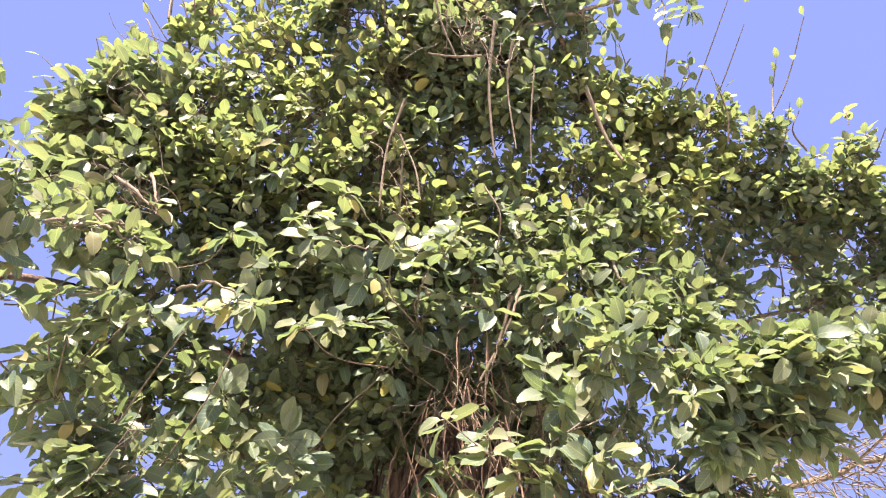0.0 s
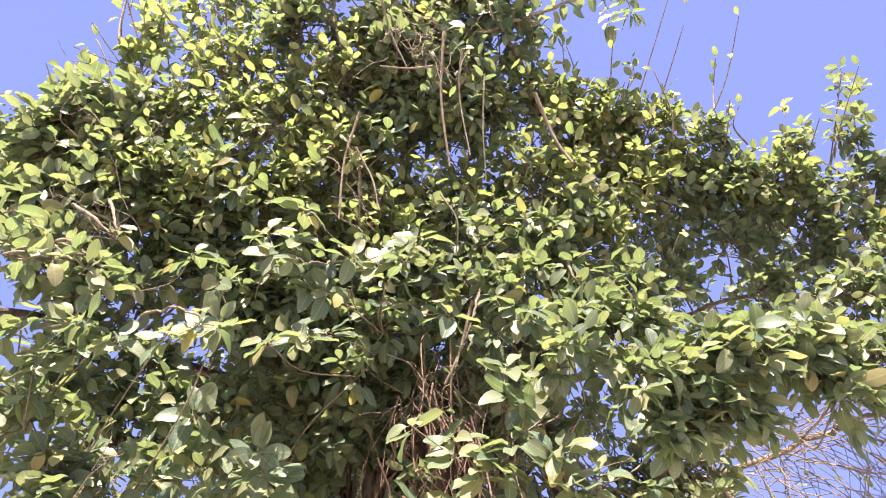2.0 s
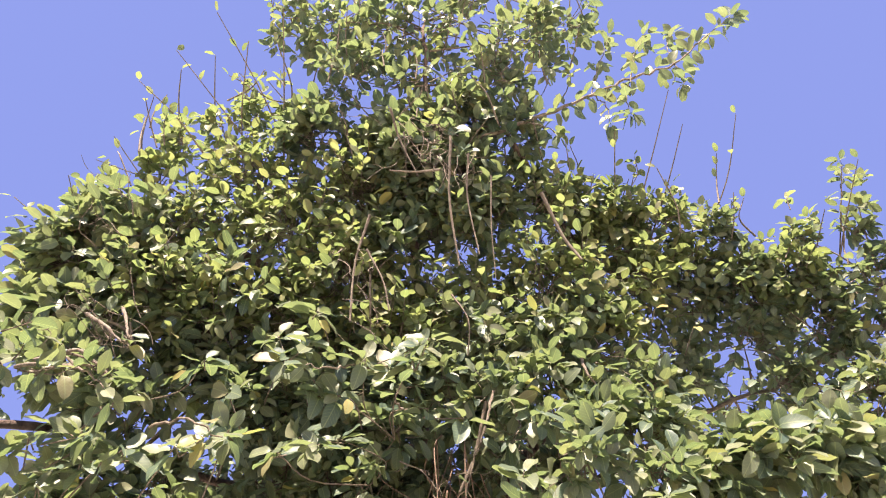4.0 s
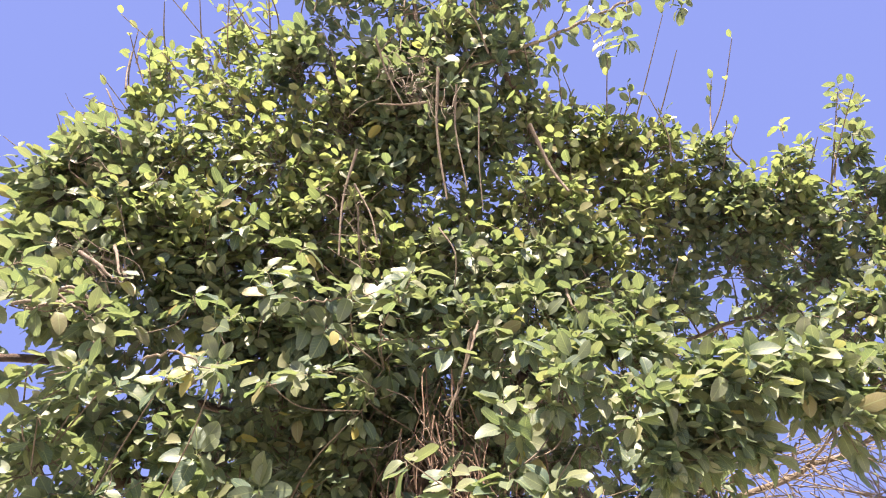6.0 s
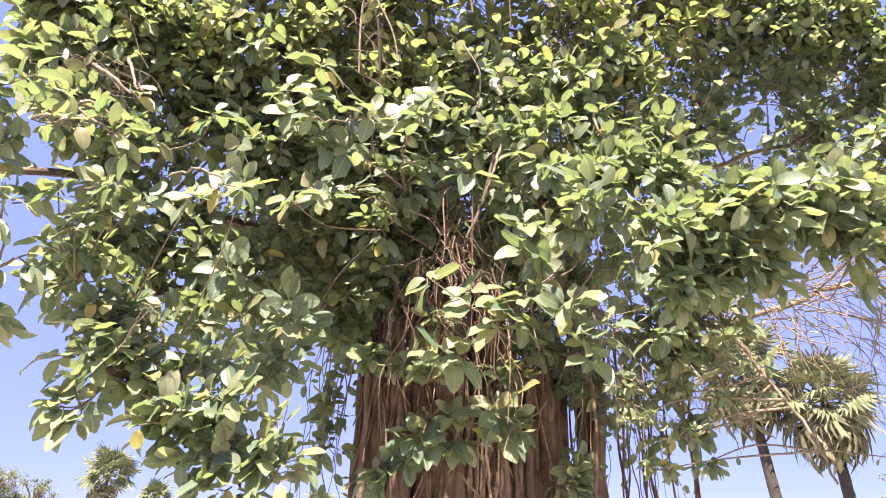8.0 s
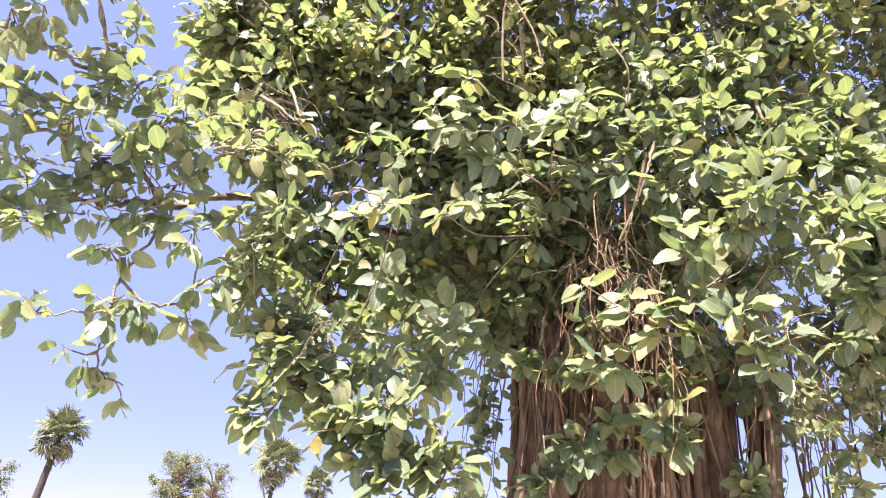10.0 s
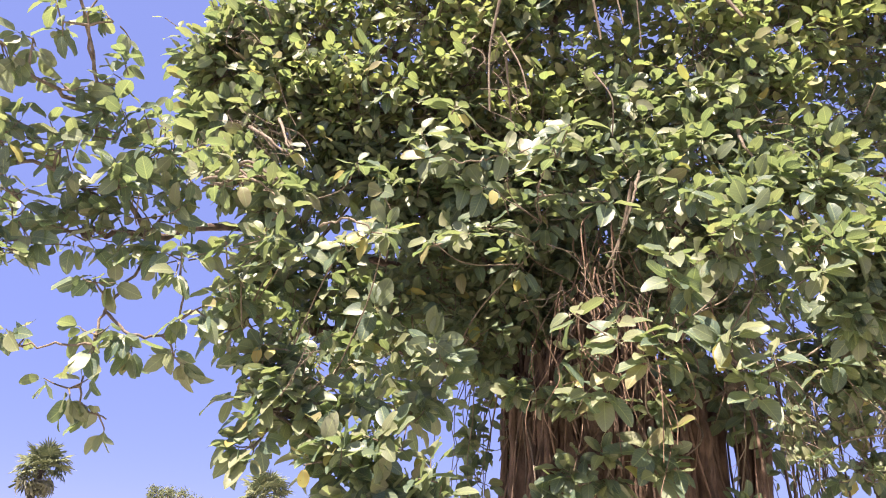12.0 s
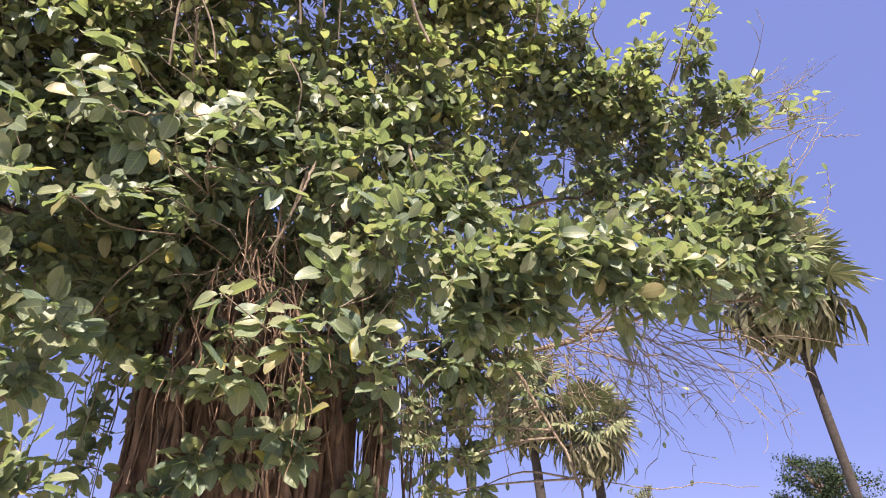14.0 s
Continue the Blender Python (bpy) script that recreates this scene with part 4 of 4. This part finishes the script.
def shoot(base, tip, leaves):
    """A thin upright shoot that stands out of the crown."""
    base, tip = np.array(base), np.array(tip)
    base = base - (tip - base) * 0.45 + [0, 0.08, 0]
    line = spline([base, (base + tip) / 2 + rng.normal(0, 0.03, 3), tip], 5)
    tube(twig_pile, line, 0.0075, 0.003, 4)
    pile = leaf_piles["upper_crown"]
    for i in range(leaves):
        s = 1 - 0.5 * i / max(leaves, 1)
        way = unit(unit(tip - base) * 0.5 + rng.normal(0, 0.6, 3))
        put_leaf(pile, line[int(s * (len(line) - 1))], leaf_frame(way, unit(rng.normal(0, 0.5, 3) + [0, -0.3, 1]), 0), 0.065, rng.integers(LEAF_KINDS))


shoot((1.59, 3.00, 5.07), (1.75, 2.33, 5.58), 1)
shoot((1.77, 2.99, 5.13), (1.86, 2.50, 5.42), 0)
shoot((2.08, 2.89, 5.03), (2.21, 2.40, 5.42), 2)
shoot((-1.18, 2.89, 5.50), (-1.69, 2.31, 5.81), 3)
shoot((-1.06, 2.73, 5.63), (-1.42, 2.11, 6.00), 3)
shoot((-1.59, 2.68, 5.38), (-1.89, 2.41, 5.55), 2)
shoot((-1.70, 2.88, 5.06), (-2.11, 2.74, 5.09), 3)
shoot((-1.79, 2.86, 5.03), (-2.01, 2.64, 5.22), 1)
shoot((-2.20, 2.86, 4.50), (-2.42, 2.70, 4.64), 4)
shoot((2.79, 2.80, 4.55), (2.81, 2.37, 4.88), 5)
shoot((2.67, 2.86, 4.61), (2.68, 2.69, 4.75), 0)
shoot((1.45, 2.94, 5.18), (1.40, 2.59, 5.44), 3)
shoot((1.13, 3.00, 5.25), (1.09, 2.74, 5.58), 1)
shoot((2.82, 2.97, 4.50), (2.79, 2.48, 4.95), 5)
shoot((-2.06, 2.84, 4.76), (-2.21, 2.73, 4.90), 2)
shoot((-1.25, 2.72, 5.60), (-1.20, 2.25, 5.87), 1)
shoot((-0.98, 2.70, 5.67), (-0.98, 2.10, 6.11), 1)
shoot((2.98, 2.75, 4.22), (3.19, 2.38, 4.15), 4)
shoot((2.98, 2.73, 3.85), (3.28, 2.32, 3.91), 1)
shoot((-0.48, 2.78, 5.46), (-0.57, 2.67, 5.64), 3)
shoot((2.19, 3.09, 4.78), (2.20, 2.79, 5.03), 0)
for c in list(clump_centres):
    if c[2] > 4.9 and c[1] < 4.6:
        for _ in range(3):
            base = c + unit(rng.normal(0, 1, 3) + [0, -0.6, 0.8]) * 0.3
            shoot(base, base + unit(rng.normal(0, 0.45, 3) + [0.15 * c[0], -0.2, 0.9]) * rng.uniform(0.15, 0.38), rng.integers(0, 4))


def sprig(base, tip, leaves):
    """A short leafy shoot at the edge of the crown."""
    line = spline([base, (base + tip) / 2 + rng.normal(0, 0.02, 3), tip], 4)
    tube(twig_pile, line, 0.005, 0.002, 4)
    for i in range(leaves):
        s = 1 - 0.75 * i / leaves
        turn = i * 2.4
        way = unit(np.array([math.cos(turn), math.sin(turn), 0.55 if i else 2.0]) + rng.normal(0, 0.2, 3))
        put_leaf(leaf_piles["upper_crown"], line[int(s * (len(line) - 1))], leaf_frame(way, unit(rng.normal(0, 0.5, 3) + [0, -0.5, 1]), 0), rng.uniform(0.055, 0.095), rng.integers(LEAF_KINDS))


for c in list(clump_centres):
    if c[2] > 3.8 and c[1] < 4.6:
        for _ in range(2 if c[0] < 1.2 else 1):
            base = c + unit(rng.normal(0, 1, 3) * [1, 0.5, 0.5] + [0.2 * c[0], -0.3, 0.9]) * rng.uniform(0.16, 0.28)
            sprig(base, base + unit(rng.normal(0, 0.35, 3) + [0.2 * c[0], -0.1, 0.9]) * rng.uniform(0.10, 0.24), int(rng.integers(5, 10)))


def bare_twig(start, way, steps, reach, fall, leaves):
    """A leafless crooked twig with side twigs, some with a few small leaves left."""
    pts, way = [np.array(start, float)], unit(way)
    for k in range(steps):
        way = unit(way + rng.normal(0, 0.27, 3) + [0, 0, -fall])
        pts.append(pts[-1] + way * reach * rng.uniform(0.7, 1.2))
        if rng.random() < 0.55:
            off = unit(way + rng.normal(0, 0.6, 3) + [0, 0, -fall])
            b = pts[-1] + off * reach * rng.uniform(0.5, 1.3)
            tube(twig_pile, spline([pts[-1], (pts[-1] + b) / 2 + rng.normal(0, 0.015, 3), b], 3), 0.0025, 0.0012, 4)
            if rng.random() < leaves:
                put_leaf(leaf_piles["right_band"], b, leaf_frame(off, unit(rng.normal(0, 0.5, 3) + [0, -0.5, 1]), 0), rng.uniform(0.022, 0.048), rng.integers(LEAF_KINDS))
    tube(twig_pile, spline(pts, 3), rng.uniform(0.0022, 0.0048), 0.0012, 4)


# dry twigs that reach out under the long limb
for i in range(48):
    s = rng.uniform(0, 1)
    start = np.array(LIMB_A) * (1 - s) + np.array(LIMB_B) * s + rng.normal(0, 0.07, 3)
    bare_twig(start, [0.75 + rng.normal(0, 0.2), -0.55 + rng.normal(0, 0.2), rng.normal(-0.18, 0.2)], 6, 0.13, 0.05, 0.10)
# and that hang down from it with a few leaves
for i in range(95):
    s = rng.uniform(-0.8, 0.5)
    start = np.array(LIMB_A) * (1 - s) + np.array(LIMB_B) * s + rng.normal(0, 0.08, 3)
    bare_twig(start, [0.5 + rng.normal(0, 0.35), -0.2 + rng.normal(0, 0.3), -0.8], 6, 0.13, 0.06, 0.42)
# dry ends of the right-hand crown
for i in range(12):
    bare_twig(np.array(CROWN_END) + rng.normal(0, 0.14, 3), [0.7, -0.45, 0.25 + rng.normal(0, 0.3)], 5, 0.12, -0.03, 0.12)

# tangles of thin twigs inside the crown
for place, way, count in (
    ((-0.05, 2.30, 4.84), (0.1, -0.2, -0.9), 16), ((0.16, 2.37, 4.78), (0.0, -0.3, -0.9), 14), ((-1.46, 2.74, 3.50), (-0.5, -0.5, 0.2), 14), ((-1.65, 2.69, 4.36), (-0.5, -0.4, 0.5), 8),
    ((-1.25, 2.60, 2.24), (0.4, 0.2, 0.5), 7), ((0.11, 3.18, 2.97), (0.1, -0.3, -0.8), 14), ((-0.32, 2.81, 4.14), (0.1, -0.3, -0.8), 10),
):
    for i in range(count):
        bare_twig(np.array(place) + rng.normal(0, 0.10, 3), np.array(way) + rng.normal(0, 0.35, 3), 4, 0.075, 0.03, 0.06)

for i in range(30):
    x = rng.uniform(-0.85, -0.28) if i < 16 else rng.uniform(0.95, 1.75)
    top = np.array([x, rng.uniform(4.0, 4.6), rng.uniform(2.6, 3.1)])
    pts = [top]
    for _ in range(7):
        pts.append(pts[-1] + [rng.normal(0, 0.035), rng.normal(0, 0.03), -rng.uniform(0.10, 0.22)])
    line = spline(pts, 3)
    tube(twig_pile, line, 0.004, 0.0015, 4)
    for k in range(2, len(line), 2):
        if rng.random() < 0.75:
            way = unit(rng.normal(0, 1, 3) + [0, 0, -0.7])
            put_leaf(leaf_piles["centre"], line[k], leaf_frame(way, unit(rng.normal(0, 0.6, 3) + [0, -0.7, 0.5]), 0), rng.uniform(0.05, 0.085), rng.integers(LEAF_KINDS))

part("twig_growth", twig_pile.mesh("twig_growth", TWIG), banyan, "thin grey-brown twigs", "stuff")
for region, pile in leaf_piles.items():
    # the upper crown takes the leaf colour that holds added sunlight
    young = region == "upper_crown"
    part("foliage", pile.mesh("foliage", SUNLIT_YOUNG_LEAF if young else LEAF), banyan, "young yellowish green leaves with sunlight put into their colour" if young else "oval glossy green leaves", "stuff")


# ---- palms ----
def fan_mesh(mat, radius, blades, droop):
    """A fan leaf: a stalk and pleated blades split at their ends."""
    pile = Pile()
    stalk = radius * 1.1
    tube(pile, spline([(0, 0, 0), (0, stalk * 0.5, 0.06), (0, stalk, 0)], 3), 0.035, 0.02, 4)
    for i in range(blades):
        a = (i / (blades - 1) - 0.5) * 4.6
        d = np.array([math.sin(a), math.cos(a), 0])
        n = np.array([math.cos(a), -math.sin(a), 0])
        w = radius * 2.4 / blades
        long = radius * (0.85 + 0.25 * rng.random())
        hub = np.array([0, stalk, 0])
        dz = 0.05 * (i % 2)
        v = [hub, hub + d * long * 0.55 - n * w * 0.5 + [0, 0, -droop * 0.2 + dz], hub + d * long * 0.55 + n * w * 0.5 + [0, 0, -droop * 0.2 - dz + 0.05], hub + d * long * 0.85 + n * rng.normal(0, 0.04) + [0, 0, -droop * 0.7], hub + d * long + [0, 0, -droop * rng.uniform(0.9, 1.5)]]
        u = [(0, 0), (-1, 0.5), (1, 0.5), (0.3, 0.8), (0.3, 1)]
        pile.put(v, np.array([[0, 2, 1, 1], [1, 2, 3, 3], [1, 3, 4, 4]])[:, :3], np.array(u))
    return pile.mesh("frond", mat, smooth=False)


FAN = [fan_mesh(FROND, 0.85, 22, 0.12), fan_mesh(FROND, 0.8, 20, 0.3)]
DRY = [fan_mesh(DEAD_FROND, 0.75, 16, 0.45), fan_mesh(DEAD_FROND, 0.8, 14, 0.6)]


def palm(x, y, crown_z, lean_x, lean_y, size, label, dry=14, green=26, girth=0.19):
    """A fan palm: ringed stem, stiff green fans above and a skirt of dry ones."""
    thing = tagged(new("palm_tree"), label, "palm tree", "palm trees")
    thing.location = (x - lean_x, y - lean_y, 0)
    pile = Pile()
    line = spline([(x - lean_x, y - lean_y, -0.1), (x - lean_x * 0.45, y - lean_y * 0.45, crown_z * 0.55), (x, y, crown_z)], 14)
    tube(pile, line, girth * 1.25, girth * 0.9, 14, 0.05)
    part("trunk", pile.mesh("trunk", PALM_BARK), thing, "slender dark ringed trunk")
    head = Vector((x, y, crown_z))
    for i in range(green + dry):
        old = i >= green
        k = i - green if old else i
        total = dry if old else green
        az = k * 2.39996 + rng.normal(0, 0.15)
        el = radians(-75 + 55 * k / total) if old else radians(-28 + 112 * (k / total) ** 1.1)
        m = Matrix.Translation(head + Vector((0, 0, -0.15 if old else 0.1))) @ Euler((el, 0, az), "XYZ").to_matrix().to_4x4()
        m = m @ Matrix.Rotation(rng.normal(0, 0.5), 4, "Y") @ Matrix.Scale(size * rng.uniform(0.85, 1.1), 4)
        ob = part("frond", (DRY if old else FAN)[k % 2], thing, "dry brown hanging frond" if old else "")
        ob.matrix_basis = m


palm(-32.1, 38.1, 6.3, 0.8, 0.0, 1.08, "slender fan palm with round green crown", 10, 30, 0.2)
palm(-28.6, 63.6, 7.6, 0.3, 0.0, 1.7, "distant fan palm with bushy green crown", 4)
palm(-26.4, 70.0, 6.1, 0.0, 0.0, 1.2, "distant fan palm with bushy green crown", 4)
palm(-8.6, 59.3, 4.6, 0.0, 0.0, 1.1, "distant fan palm with bushy green crown", 4)
palm(13.1, 26.3, 8.2, -0.7, 0.0, 1.4, "fan palm with a skirt of dry fronds", 26)
palm(15.5, 25.1, 6.9, -0.2, 0.0, 1.4, "fan palm with a skirt of dry fronds", 26)
palm(14.0, 12.45, 8.35, -0.7, 0.3, 1.3, "tall fan palm with shaggy skirt of dry fronds", 38, 28, 0.10)


# ---- trees far off ----
def far_tree(x, y, height, width, leaves, label, airy=0.25, leaf=0.2, mat=FAR_LEAF):
    """A broad-leaved tree: trunk, limbs and a crown of many loose leaves."""
    thing = tagged(new("tree"), label, "tree", "trees across the field")
    thing.location = (x, y, 0)
    wood, crown = Pile(), Pile()
    tube(wood, spline([(x, y, -0.1), (x + 0.2, y, height * 0.4), (x, y, height * 0.75)], 5), 0.28, 0.08, 8, 0.1)
    boughs = []
    for i in range(64):
        a, h = rng.uniform(0, 6.28), 0.26 + 0.68 * i / 63
        out = width * 0.5 * rng.uniform(0.2, 1.05) * math.sqrt(max(0.1, 1 - ((h - 0.55) / 0.5) ** 2))
        tip = np.array([x + out * math.cos(a), y + out * math.sin(a), height * h])
        base = np.array([x, y, height * (0.25 + 0.4 * h)])
        tube(wood, spline([base, (base + tip) / 2 + [0, 0, 0.3], tip], 3), 0.09, 0.03, 5)
        boughs.append((tip, rng.uniform(0.07, 0.17) * width))
    for _ in range(leaves):
        tip, r = boughs[rng.integers(len(boughs))]
        d = unit(rng.normal(0, 1, 3)) * r * rng.uniform(airy, 1.1)
        put_leaf(crown, tip + d * [1, 1, 0.8], leaf_frame(rng.normal(0, 1, 3) + [0, 0, -0.3], unit(rng.normal(0, 0.6, 3) + [0, 0, 1]), 0), leaf * rng.uniform(0.6, 1.2), FAR_SHAPE)
    part("trunk", wood.mesh("trunk", BARK), thing)
    part("crown", crown.mesh("crown", mat), thing, kind="stuff")


far_tree(-46.5, 38.6, 11.0, 8.0, 20000, "tall airy green tree across the field")
far_tree(-55.7, 57.3, 6.6, 6.0, 8000, "small green tree across the field")
far_tree(-41.5, 68.1, 9.0, 6.0, 12000, "round yellowish green tree across the field")
far_tree(-43.0, 78.8, 9.2, 5.0, 5000, "thin grey-green tree across the field")
far_tree(44.2, 40.3, 8.8, 7.0, 14000, "dark round leafy tree across the field", mat=DARK_LEAF)
far_tree(45.7, 65.3, 9.6, 4.0, 4000, "small green tree across the field")
